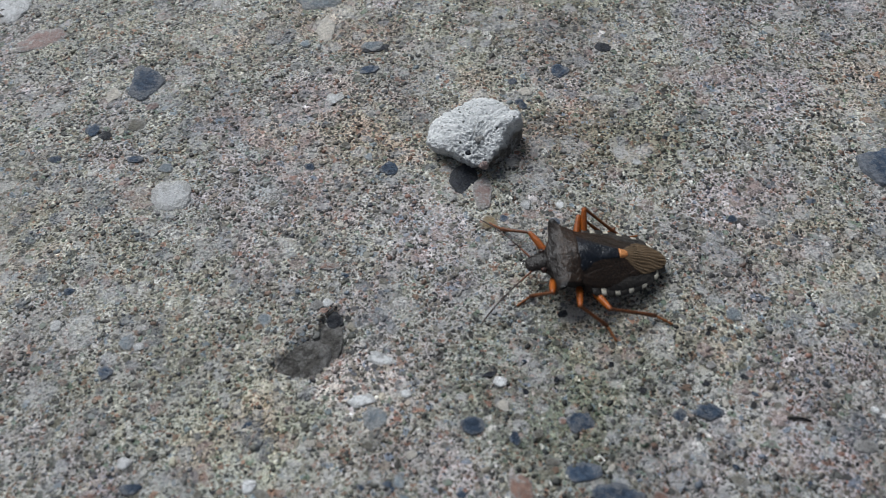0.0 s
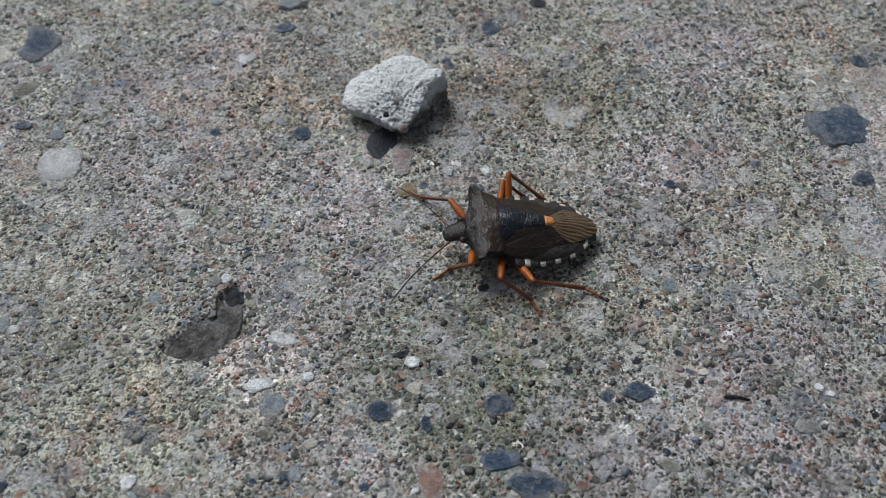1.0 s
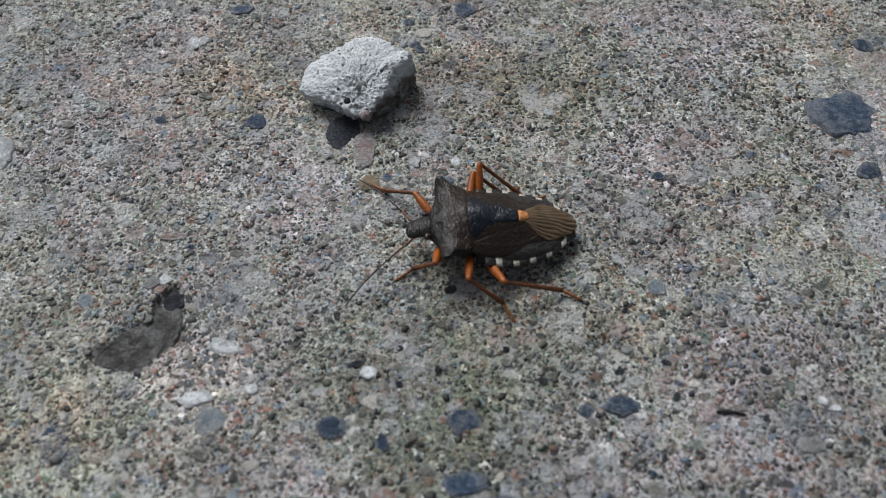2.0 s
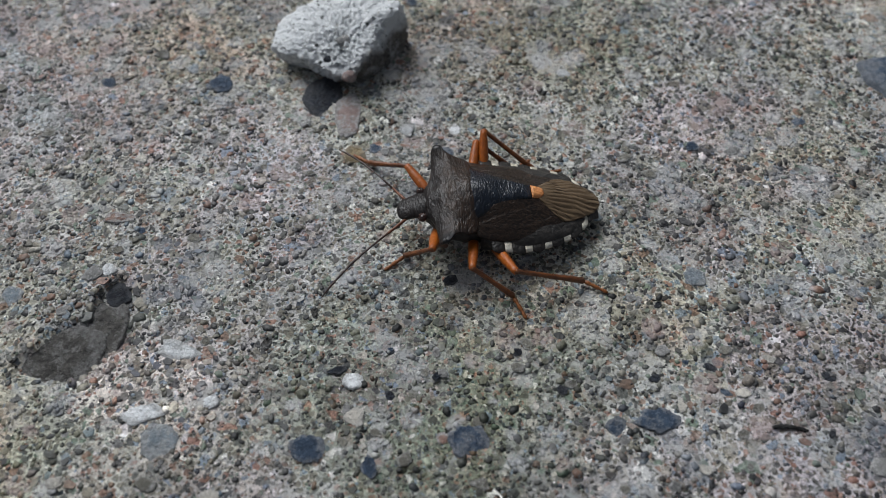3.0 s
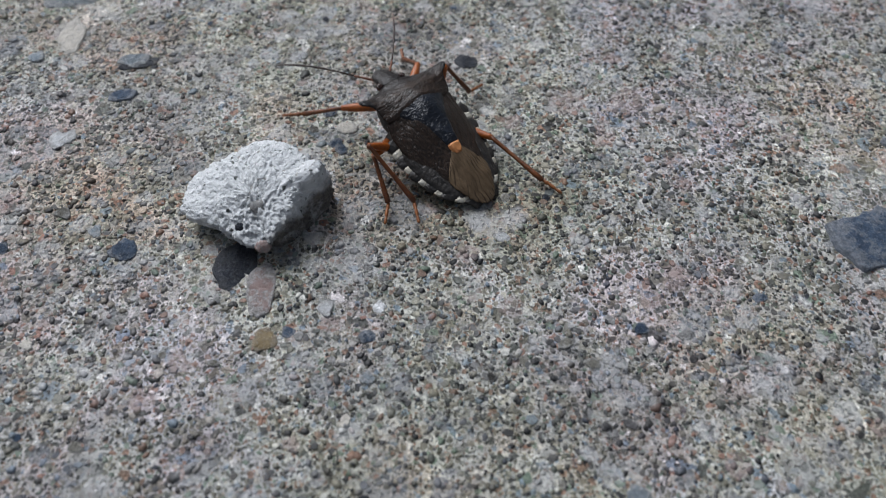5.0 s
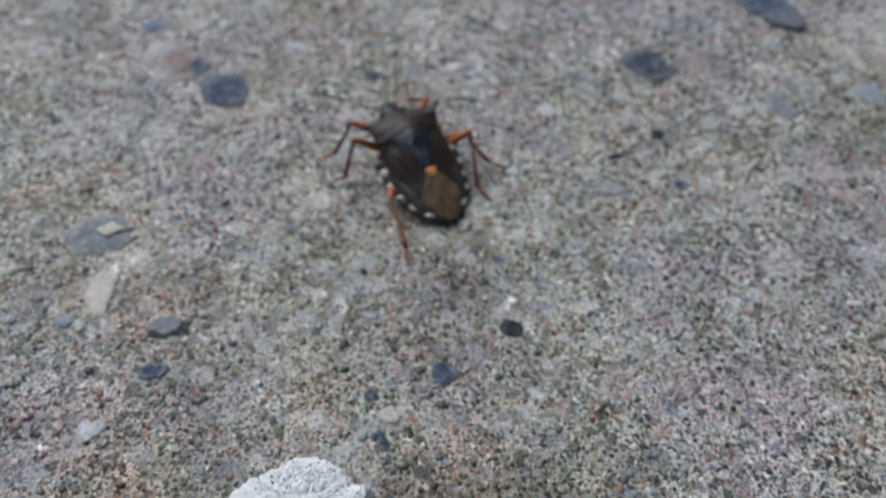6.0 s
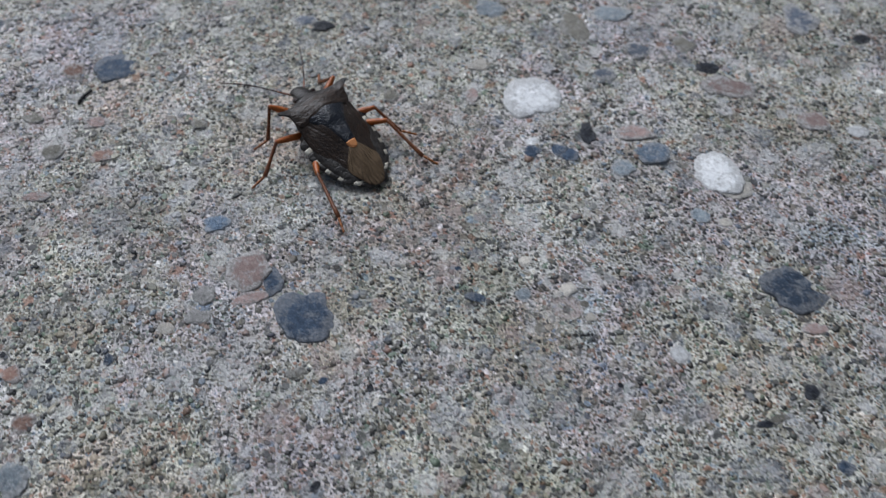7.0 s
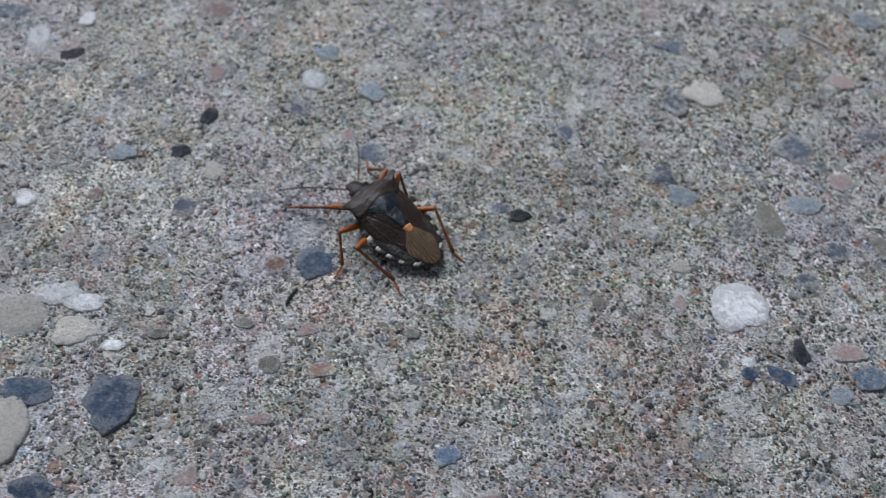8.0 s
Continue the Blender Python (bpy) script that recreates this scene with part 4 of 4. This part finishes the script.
pebble("slate", 46.7, 45.4, 1.06, 0.98)
pebble("slate", 51.7, 60.7, 0.82, 1.12)
pebble("slate", -7.0, 21.3, 0.43, 0.35)
pebble("slate", 8.2, 67.9, 0.52, 0.57)
pebble("slate", 9.0, 64.0, 0.41, 0.68)
pebble("slate", 10.5, 47.4, 0.56, 0.48)
pebble("slate", 5.3, 48.2, 0.42, 0.38)
pebble("slate", 37.1, 48.2, 0.51, 0.33)
pebble("slate", -5.5, 102.4, 2.5, 2.4, 0.0, (0.95, 0.72, 1.12, 0.88, 1.2, 1.22, 0.92, 0.84, 0.86, 0.96, 1.08, 1.02))
pebble("slate", -8.6, 106.3, 0.81, 1.22)
pebble("slate", 37.9, 103.2, 2.7, 2.2, 0.0, (1.1, 0.7, 0.8, 1.05, 0.9, 1.1, 0.95, 0.75, 0.9, 1.15, 1.1, 1.25))
pebble("slate", 52.6, 111.8, 3.0, 3.0, 0.0, (0.79, 0.62, 0.76, 0.93, 1.89, 1.38, 0.75, 0.67, 0.64, 1.1, 1.82, 1.19))
pebble("slate", 8.6, 64.5, 0.50, 0.53)
pebble("slate", -26.5, 134.0, 2.3, 1.95)
pebble("slate", -21.6, 99.3, 0.42, 0.53)
pebble("slate", 20.0, 119.7, 0.91, 1.12)
pebble("slate", 16.4, 120.2, 0.91, 0.98)
pebble("blue", 28.5, 119.5, 1.75, 1.5, 0.0, (1.0, 1.1, 1.0, 0.95, 1.0, 1.1, 1.0, 0.9, 0.85, 0.8, 0.9, 1.0))
pebble("faded", 50.1, 139.0, 1.86, 2.25)
pebble("slate", 37.0, 86.8, 0.62, 0.52)
pebble("slate", 9.5, 103.7, 0.90, 0.52)
pebble("faded", 30.2, 134.6, 1.58, 1.30)
pebble("faded", 25.8, 131.2, 1.23, 0.97)
pebble("faded", -67.0, 172.8, 3.51, 1.53)
pebble("faded", -49.1, 160.4, 1.07, 1.05)
pebble("faded", -41.3, 141.6, 1.52, 1.23)
pebble("faded", -21.3, 149.1, 1.83, 1.70)
pebble("faded", -29.8, 156.2, 1.48, 1.01)
pebble("slate", -45.3, 119.2, 2.3, 3.0, 0.0, (0.95, 1.1, 0.9, 0.8, 1.05, 1.0, 1.15, 0.85, 0.95, 1.1, 0.9, 1.0))
pebble("slate", -53.5, 120.6, 2.5, 1.4)
pebble("slate", -51.1, 110.9, 2.43, 1.02)
pebble("faded", 16.2, 157.1, 1.58, 2.14)
pebble("faded", 18.1, 166.6, 2.43, 1.18)
pebble("faded", 2.0, 152.0, 1.10, 1.53)
pebble("faded", 12.8, 145.5, 1.88, 1.70)
pebble("faded", 29.9, 149.2, 2.38, 1.83)
pebble("faded", 39.8, 151.4, 1.44, 0.96)
pebble("faded", -6.8, 140.9, 1.27, 0.86)
pebble("slate", 19.1, 120.4, 0.93, 0.82)
pebble("white", -29.6, 53.6, 2.2, 1.85, 0.0, (0.85, 0.95, 1.05, 0.85, 1.05, 1.05, 0.95, 1.05, 1.08, 0.95, 1.1, 1.0))
pebble("white", -12.1, 66.8, 0.63, 0.81)
pebble("white", 7.7, 49.8, 0.51, 0.50)
pebble("white", 20.3, 54.7, 0.47, 0.47)
pebble("white", -12.7, 39.3, 0.52, 0.61)
pebble("white", -7.5, 33.0, 1.25, 0.56)
pebble("white", -9.3, 29.0, 1.21, 0.62)
pebble("white", -5.3, 29.5, 0.48, 0.42)
pebble("white", -18.7, 21.9, 0.73, 0.65)
pebble("white", -29.7, 24.4, 0.70, 0.73)
pebble("white", -38.6, 38.5, 0.62, 0.74)
pebble("white", -37.2, 41.0, 0.27, 0.26)
pebble("white", -30.2, 35.7, 0.51, 0.47)
pebble("white", 3.3, 30.0, 0.58, 0.59)
pebble("white", 35.5, 25.3, 0.33, 0.37)
pebble("white", 36.3, 24.7, 0.37, 0.31)
pebble("white", 11.3, 49.7, 0.49, 0.55)
pebble("cream", -14.0, 78.8, 1.2, 2.2, 0.0, (0.9, 0.95, 0.8, 1.1, 0.85, 0.8, 1.0, 0.95, 0.9, 0.95, 1.0, 0.85))
pebble("white", -12.8, 66.5, 0.62, 0.88)
pebble("white", 26.1, 97.2, 0.78, 0.71)
pebble("white", 17.5, 127.5, 2.95, 3.0, 0.0, (1.0, 1.0, 1.0, 1.02, 1.05, 1.0, 1.0, 1.05, 0.95, 0.6, 0.7, 0.95))
pebble("white", 16.6, 121.6, 0.69, 0.54)
pebble("white", 34.6, 116.6, 2.2, 2.8, 0.0, (1.0, 0.9, 0.95, 1.0, 1.0, 1.05, 1.0, 0.95, 0.75, 0.8, 1.0, 1.1))
pebble("white", 50.4, 121.4, 1.07, 1.07)
pebble("white", -57.5, 171.3, 1.27, 1.40)
pebble("white", -62.8, 168.1, 1.51, 2.29)
pebble("white", -58.7, 142.8, 1.20, 1.18)
pebble("white", -28.3, 160.9, 1.38, 1.93)
pebble("white", -49.7, 129.6, 1.75, 1.2)
pebble("white", -52.8, 131.0, 2.3, 1.3)
pebble("white", -46.3, 124.9, 1.08, 0.68)
pebble("white", -19.0, 120.6, 0.38, 0.41)
pebble("white", -54.6, 86.1, 3.0, 2.6)
pebble("pink", -49.4, 79.6, 3.6, 1.7)
pebble("dark", -7.8, 75.0, 1.5, 0.55)
pebble("cream", -38.7, 69.1, 0.8, 1.6)
pebble("pink", -33.7, 66.9, 0.9, 0.6)
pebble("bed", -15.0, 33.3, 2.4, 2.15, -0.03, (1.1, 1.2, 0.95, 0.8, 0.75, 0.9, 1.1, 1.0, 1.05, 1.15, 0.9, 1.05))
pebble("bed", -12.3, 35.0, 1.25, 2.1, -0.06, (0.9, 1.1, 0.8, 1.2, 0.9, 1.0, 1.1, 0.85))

SET_STONES.append((-14.4, 33.4, 3.2, 2.3))  # no sand lies in the broken-out bed


# ---------------------------------------------------------------- sand standing proud of the paste
def build_sand(name, label, material, seed, gap, median, spread_log, most, share, flat, stones):
    """Grains of one kind on a jittered net over the walked-over stretch of the slab, coarser towards its far end."""
    rng = np.random.default_rng(seed)
    bm = bmesh.new()
    bmesh.ops.create_icosphere(bm, subdivisions=1, radius=1.0)
    ball = np.array([v.co[:] for v in bm.verts])
    tris = np.array([[v.index for v in f.verts] for f in bm.faces if f.calc_center_median().z > -0.3])  # undersides lie in the paste
    bm.free()
    strips = []
    for lo, hi, left, right, coarse in ((15, 60, -45, 45, 1.0), (60, 110, -57, 61, 1.0), (110, 150, -65, 66, 1.1), (150, 182, -72, 58, 1.35)):
        step = gap * coarse
        gx, gy = np.meshgrid(np.arange(left, right, step), np.arange(lo, hi, step))
        strips.append(np.stack([gx.ravel() + rng.uniform(-0.5, 0.5, gx.size) * step, gy.ravel() + rng.uniform(-0.5, 0.5, gx.size) * step, np.full(gx.size, coarse)], -1))
    x, y, coarse = np.concatenate(strips).T
    r = np.clip(rng.lognormal(math.log(median), spread_log, len(x)), 0.07, most) * coarse
    ok = rng.uniform(0, 1, len(x)) < share
    ok &= lattice(x, y, 8, 4.3) + 0.6 * lattice(x, y, 9, 1.9) < rng.uniform(0.1, 1.1, len(x))  # the paste lies bare in patches
    ragged = rng.uniform(0.3, 1.05, len(x))
    for px, py, a, b in stones:
        ok &= np.hypot((x - px) / a, (y - py) / b) > ragged
    x, y, r = x[ok], y[ok], r[ok]
    count = len(x)
    turn = rng.uniform(0, 2 * math.pi, count)
    shape = ball[None] * rng.uniform(0.8, 1.2, (count, len(ball), 1))
    worn = rng.uniform(0.25, 0.7, count)
    shape[..., 2] = np.minimum(shape[..., 2], worn[:, None] + 0.3 * shape[..., 0] * rng.uniform(-1, 1, (count, 1)) + 0.3 * shape[..., 1] * rng.uniform(-1, 1, (count, 1)))  # worn tops
    deep = r * rng.uniform(0.5, 0.85, count) * flat
    z = ground_height(x, y) + rng.uniform(-0.05, 0.055, count) - worn * deep
    shape = shape * np.stack([r * rng.uniform(0.85, 1.35, count), r * rng.uniform(0.7, 1.0, count), deep], -1)[:, None, :]
    c, s = np.cos(turn)[:, None], np.sin(turn)[:, None]
    co = np.stack([shape[..., 0] * c - shape[..., 1] * s + x[:, None], shape[..., 0] * s + shape[..., 1] * c + y[:, None], shape[..., 2] + z[:, None]], -1).reshape(-1, 3) * MM
    faces = (tris[None] + (np.arange(count) * len(ball))[:, None, None]).reshape(-1, 3)
    mesh = bpy.data.meshes.new(name)
    mesh.vertices.add(len(co))
    mesh.vertices.foreach_set("co", co.ravel())
    mesh.loops.add(faces.size)
    mesh.loops.foreach_set("vertex_index", faces.ravel())
    mesh.polygons.add(len(faces))
    mesh.polygons.foreach_set("loop_start", np.arange(0, faces.size, 3))
    mesh.polygons.foreach_set("use_smooth", np.repeat(rng.uniform(0, 1, count) < 0.65, len(tris)))  # most are rounded, some split
    mesh.update(calc_edges=True)
    mesh.materials.append(material)
    ob = new(name, mesh)
    ob.parent = ground
    return tagged(ob, label, kind="stuff")


def build_coarse_grains():
    """The coarsest sand grains along the bug's way, one object each."""
    rng = random.Random(21)
    meshes = []
    for k, kind in enumerate(("olive", "grey", "cream", "olive", "slate", "olive", "grey", "bed", "grey", "dark")):
        bm = bmesh.new()
        bmesh.ops.create_icosphere(bm, subdivisions=1, radius=1.0)
        for v in bm.verts:
            v.co *= rng.uniform(0.78, 1.2)
            v.co.z = min(v.co.z, 0.25)
        mesh = bpy.data.meshes.new("sand_grain")
        bm.to_mesh(mesh)
        bm.free()
        mesh.materials.append(STONES[kind])
        meshes.append(mesh)
    for k in range(300):
        f = rng.random()
        x, y = (12 - 22 * f * f + rng.gauss(0, 15), 25 + 120 * f) if k % 3 else (rng.uniform(-20, 34), rng.uniform(18, 36))
        if any(math.hypot((x - a) / c, (y - b) / d) < 1.1 for a, b, c, d in SET_STONES):
            continue
        if math.hypot(x - 28.8, y - 24.9) < 2.0:
            continue
        ob = new("sand_grain", rng.choice(meshes))
        ob.parent = ground
        r = rng.uniform(0.26, 0.42)
        ob.matrix_basis = pose(x * MM, y * MM, (float(ground_height(x, y)) + 0.015) * MM, rng.uniform(-4, 4), rng.uniform(-4, 4), rng.uniform(0, 360))
        ob.scale = (r * rng.uniform(0.9, 1.4) * MM, r * rng.uniform(0.7, 1.0) * MM, r * 0.35 * MM)


build_coarse_grains()
build_sand("sand", "grey, brown and white sand grains in the paste", GRAINS, 11, 0.325, 0.145, 0.5, 0.45, 0.74, 0.6, SET_STONES)
# real dark grains plus black ones that stand for shade in tiny pits
build_sand("dark_sand", "tiny black sand grains and shaded pits in the paste", SPECKS, 12, 0.405, 0.137, 0.5, 0.34, 0.97, 0.8, SET_STONES)

# ---------------------------------------------------------------- what moves
FOCUS_ROWS = [  # seconds, x, y
    (0, 0.5, 60.0), (0.3, 2.0, 50.0), (0.6, 4.0, 43.0), (1, 6.1, 37.0), (2.3, 9.4, 58.0), (2.5, 9.6, 60.0), (2.7, 9.4, 50.0), (3, 9.3, 36.5), (3.5, 10.9, 38.8), (3.8, 12.4, 43.3), (4, 14.4, 47.9), (4.2, 18.0, 66.1), (5.3, 14.8, 47.3), (5.5, 14.0, 43.3), (6, 11.7, 44.1), (6.2, 11.3, 48.3), (6.4, 11.9, 73.3), (6.5, 12.4, 90.5), (7, 6.2, 99.7), (7.5, -2.0, 108.0), (8, -14.3, 109.0),
]
BUG_ROWS = [  # seconds, x, y, heading, nose up, lean, height
    (0.0, 13.60, 41.14, 180.3, -3.6, 1.4, -0.04),
    (3.3, 13.60, 41.14, 180.3, -3.6, 1.4, -0.04),
    (3.4, 14.64, 44.45, 161.8, 0.3, -2.1, -0.04),
    (3.5, 15.06, 46.29, 154.8, 3.6, -1.5, -0.10),
    (3.7, 15.35, 47.80, 150.8, 5.8, -2.6, -0.07),
    (4.0, 16.02, 49.82, 143.5, 6.0, -2.0, -0.08),
    (4.2, 15.94, 49.71, 144.5, 7.8, -2.3, -0.09),
    (5.3, 15.45, 74.06, 121.5, 6.0, 6.7, 0.10),
    (5.5, 14.65, 79.51, 123.5, 7.7, 3.5, 0.09),
    (5.7, 14.77, 78.98, 121.6, 4.6, 2.9, -0.05),
    (6.0, 13.00, 90.06, 114.5, 4.1, 2.9, 0.04),
    (6.2, 10.24, 95.19, 113.2, -2.1, 4.2, -0.03),
    (6.5, 8.71, 100.83, 116.4, 1.0, -0.4, 0.00),
    (6.7, 3.51, 112.03, 122.4, 4.4, 0.3, 0.03),
    (7.0, -2.99, 121.88, 128.6, 4.5, 2.1, 0.06),
    (7.2, -7.63, 125.82, 124.5, 0.1, 1.4, 0.03),
    (7.5, -15.07, 133.83, 126.2, 1.5, 1.5, 0.04),
    (7.7, -16.75, 136.34, 132.2, 2.1, 2.1, 0.03),
    (8.0, -18.82, 137.96, 133.8, -3.3, 3.2, -0.01),
]
FEET = {  # seconds, ahead, to the side, in the bug's space
    ("front", 1): [(0.0, 8.0, 3.3), (3.3, 8.0, 3.3), (3.5, 10.0, 3.8), (4.0, 6.9, 8.3), (4.2, 7.1, 8.1), (5.3, 9.2, 6.7), (5.5, 4.5, 8.8), (5.7, 4.4, 8.6), (6.0, 5.2, 7.5), (6.2, 10.0, 6.3), (6.5, 5.3, 6.4), (6.7, 2.6, 5.3), (7.0, 4.6, 6.6), (7.2, 7.7, 7.1), (7.5, 8.0, 5.0), (7.7, 6.6, 4.1), (8.0, 10.5, 6.2)],
    ("middle", 1): [(0.0, -0.7, 7.7), (3.3, -0.7, 7.7), (3.5, -1.0, 9.3), (4.0, 1.4, 6.2), (4.2, 1.3, 6.6), (5.3, -3.2, 7.2), (5.5, 1.7, 8.0), (5.7, 1.9, 7.9), (6.0, 2.8, 7.8), (6.2, -3.4, 7.7), (6.5, 2.1, 9.1), (6.7, 0.6, 9.4), (7.0, 1.0, 9.5), (7.5, -4.5, 9.1), (7.7, 2.5, 9.3), (8.0, 0.0, 8.5)],
    ("hind", 1): [(0.0, -6.2, 6.3), (3.3, -6.2, 6.3), (3.5, -5.7, 5.2), (4.0, -7.8, 7.1), (4.2, -7.7, 7.1), (5.3, -5.9, 4.6), (5.5, -9.6, 7.0), (5.7, -7.8, 5.6), (6.0, -10.1, 6.0), (6.2, -5.0, 4.1), (6.5, -10.0, 5.7), (6.7, -10.8, 6.5), (7.0, -10.7, 7.0), (7.2, -6.4, 5.2), (7.5, -7.8, 4.1), (7.7, -10.0, 5.1), (8.0, -6.3, 5.0)],
    ("front", -1): [(0.0, 9.8, -6.6), (3.3, 9.8, -6.6), (3.5, 9.1, -1.8), (4.0, 8.9, -5.4), (4.2, 8.8, -6.0), (5.5, 8.7, -5.2), (5.7, 9.4, -5.2), (6.0, 9.5, -4.1), (6.5, 9.1, -4.0), (6.7, 8.8, -4.1), (7.0, 9.1, -4.7)],
    ("middle", -1): [(0.0, -2.8, -5.0), (3.3, -2.8, -5.0), (3.5, 1.1, -8.7), (3.8, -1.2, -4.8), (4.2, -1.2, -4.8), (5.3, 1.8, -8.7), (5.5, -3.1, -5.9), (6.0, -4.1, -7.1), (6.2, 3.0, -9.4), (6.5, -3.4, -7.7), (6.7, -4.1, -7.0), (7.0, -4.5, -6.7), (7.2, 0.3, -7.2), (7.5, -0.2, -9.5), (8.0, 0.8, -5.3)],
    ("hind", -1): [(0.0, -4.9, -3.9), (3.3, -4.9, -3.9), (3.5, -5.7, -5.9), (4.0, -6.0, -9.0), (4.2, -6.1, -9.0), (5.3, -9.5, -3.0), (5.5, -6.1, -5.1), (5.7, -5.4, -5.3), (6.0, -5.8, -4.0), (6.2, -11.0, -4.5), (6.5, -5.5, -4.1), (6.7, -5.4, -3.6), (7.0, -8.5, -5.9), (7.2, -10.3, -5.1), (7.5, -8.9, -4.5), (8.0, -8.3, -2.6)],
}
TIPS = {
    1: [(0.0, 11.8, 5.0, 1.6), (3.2, 12.1, 4.6, 1.6), (3.5, 13.1, 3.1, 1.6), (4.0, 12.57, 5.48, 3.39), (4.2, 12.91, 1.36, -1.2), (5.3, 11.5, 5.5, 2.5), (6.5, 13.3, 6.2, 1.6), (7.0, 12.0, 3.9, 1.6), (7.5, 12.1, 4.8, 1.6), (8.0, 12.7, 5.5, 1.6)],
    -1: [(0.0, 9.9, -6.6, 1.6), (3.2, 9.9, -6.6, 1.6), (4.0, 10.6, -5.7, 1.6), (4.2, 11.9, -8.4, 1.6), (6.5, 10.0, -2.8, 1.6), (7.0, 11.1, -4.4, 1.6), (7.5, 10.4, -4.2, 1.6), (8.0, 11.8, -6.7, 1.6)],
}


def bug_state(t):
    at = [r[0] for r in BUG_ROWS]
    return [float(np.interp(t, at, [r[k] for r in BUG_ROWS])) for k in range(1, 7)]


def bug_pose(x, y, heading, nose, lean, high):
    return pose(x * MM, y * MM, high * MM, 0, 0, heading) @ pose(0, 0, 0, 0, -nose, 0) @ pose(0, 0, 0, lean, 0, 0)


def aim(a, b, up):
    """The pose at a whose x axis points at b, z towards up."""
    x = (b - a).normalized()
    y = up.cross(x).normalized()
    z = x.cross(y)
    m = Matrix((x, y, z)).transposed().to_4x4()
    m.translation = a * MM
    return m


def foot_at(rows, t, beat):
    """Where the foot stands in the bug's space and how high it is lifted, with strides of its own in the long stretch with no known stand."""
    at = [r[0] for r in rows]
    x, y = (float(np.interp(t, at, [r[k] for r in rows])) for k in (1, 2))
    lift = 0.0
    for (ta, xa, ya), (tb, xb, yb) in zip(rows, rows[1:]):
        if ta <= t < tb and ta >= 3.3:
            here, there = bug_pose(*bug_state(ta)) @ Vector((xa * MM, ya * MM, 0)), bug_pose(*bug_state(tb)) @ Vector((xb * MM, yb * MM, 0))
            f = (t - ta) / (tb - ta)
            if tb - ta > 0.9:
                phase = 6 * math.pi * f
                x += 1.6 * beat * math.sin(phase)
                lift = 0.9 * max(0.0, beat * math.cos(phase)) * math.sin(math.pi * f)
            elif (there - here).length > 3 * MM:
                lift = 0.8 * math.sin(math.pi * f)
    return x, y, lift


def leg_poses(which, side, t, state):
    hip, femur, tibia, tarsus = LEGS[which]
    hip = Vector((hip[0], side * hip[1], hip[2]))
    beat = side * (-1 if which == "middle" else 1)
    x, y, lift = foot_at(FEET[which, side], t, beat)
    turn = bug_pose(*state).to_3x3()
    down = lambda px, py, pz: Vector((px, py, (pz - turn[2][0] * px - turn[2][1] * py) / turn[2][2]))
    tip = down(x, y, 0.1 + lift)
    out = Vector((tip.x - hip.x, tip.y - hip.y, 0)).normalized()
    ankle = down(x - out.x * tarsus * 0.93, y - out.y * tarsus * 0.93, 0.42 + lift)
    reach = (ankle - hip).length
    most = (femur + tibia) * 0.985
    if reach > most:
        ankle = hip + (ankle - hip) * (most / reach)
        reach = most
    least = abs(femur - tibia) + 0.4
    if reach < least:
        ankle = hip + (ankle - hip) * (least / max(reach, 1e-6))
        reach = least
    along = (ankle - hip).normalized()
    ahead, high = KNEES[which]
    up = Vector((ahead, side, high))
    up = (up - along * up.dot(along)).normalized()
    part_along = (femur ** 2 - tibia ** 2 + reach ** 2) / (2 * reach)
    knee = hip + along * part_along + up * math.sqrt(max(0.0, femur ** 2 - part_along ** 2))
    return aim(hip, knee, up), aim(knee, ankle, up), aim(ankle, tip, Vector((0, 0, 1)))


def motions():
    walk(focus, [(t, pose(x * MM, y * MM, 0)) for t, x, y in FOCUS_ROWS])
    walk(bug, [(r[0], bug_pose(*r[1:])) for r in BUG_ROWS])
    times = [0.0, 3.2] + [3.3 + k / 15 for k in range(71)]
    for which in LEGS:
        for side in (1, -1):
            rows = [(t, leg_poses(which, side, t, bug_state(t))) for t in times]
            for k in range(3):
                walk(limbs[which, side][k], [(t, m[k]) for t, m in rows])
    for side in (1, -1):
        rows = []
        for t, x, y, z in TIPS[side]:
            rows.append((t, aim(Vector((6.15, side * 0.66, 2.42)), Vector((x, y, z)), Vector((0, 0, 1)))))
        walk(limbs["antenna", side][0], rows)


motions()
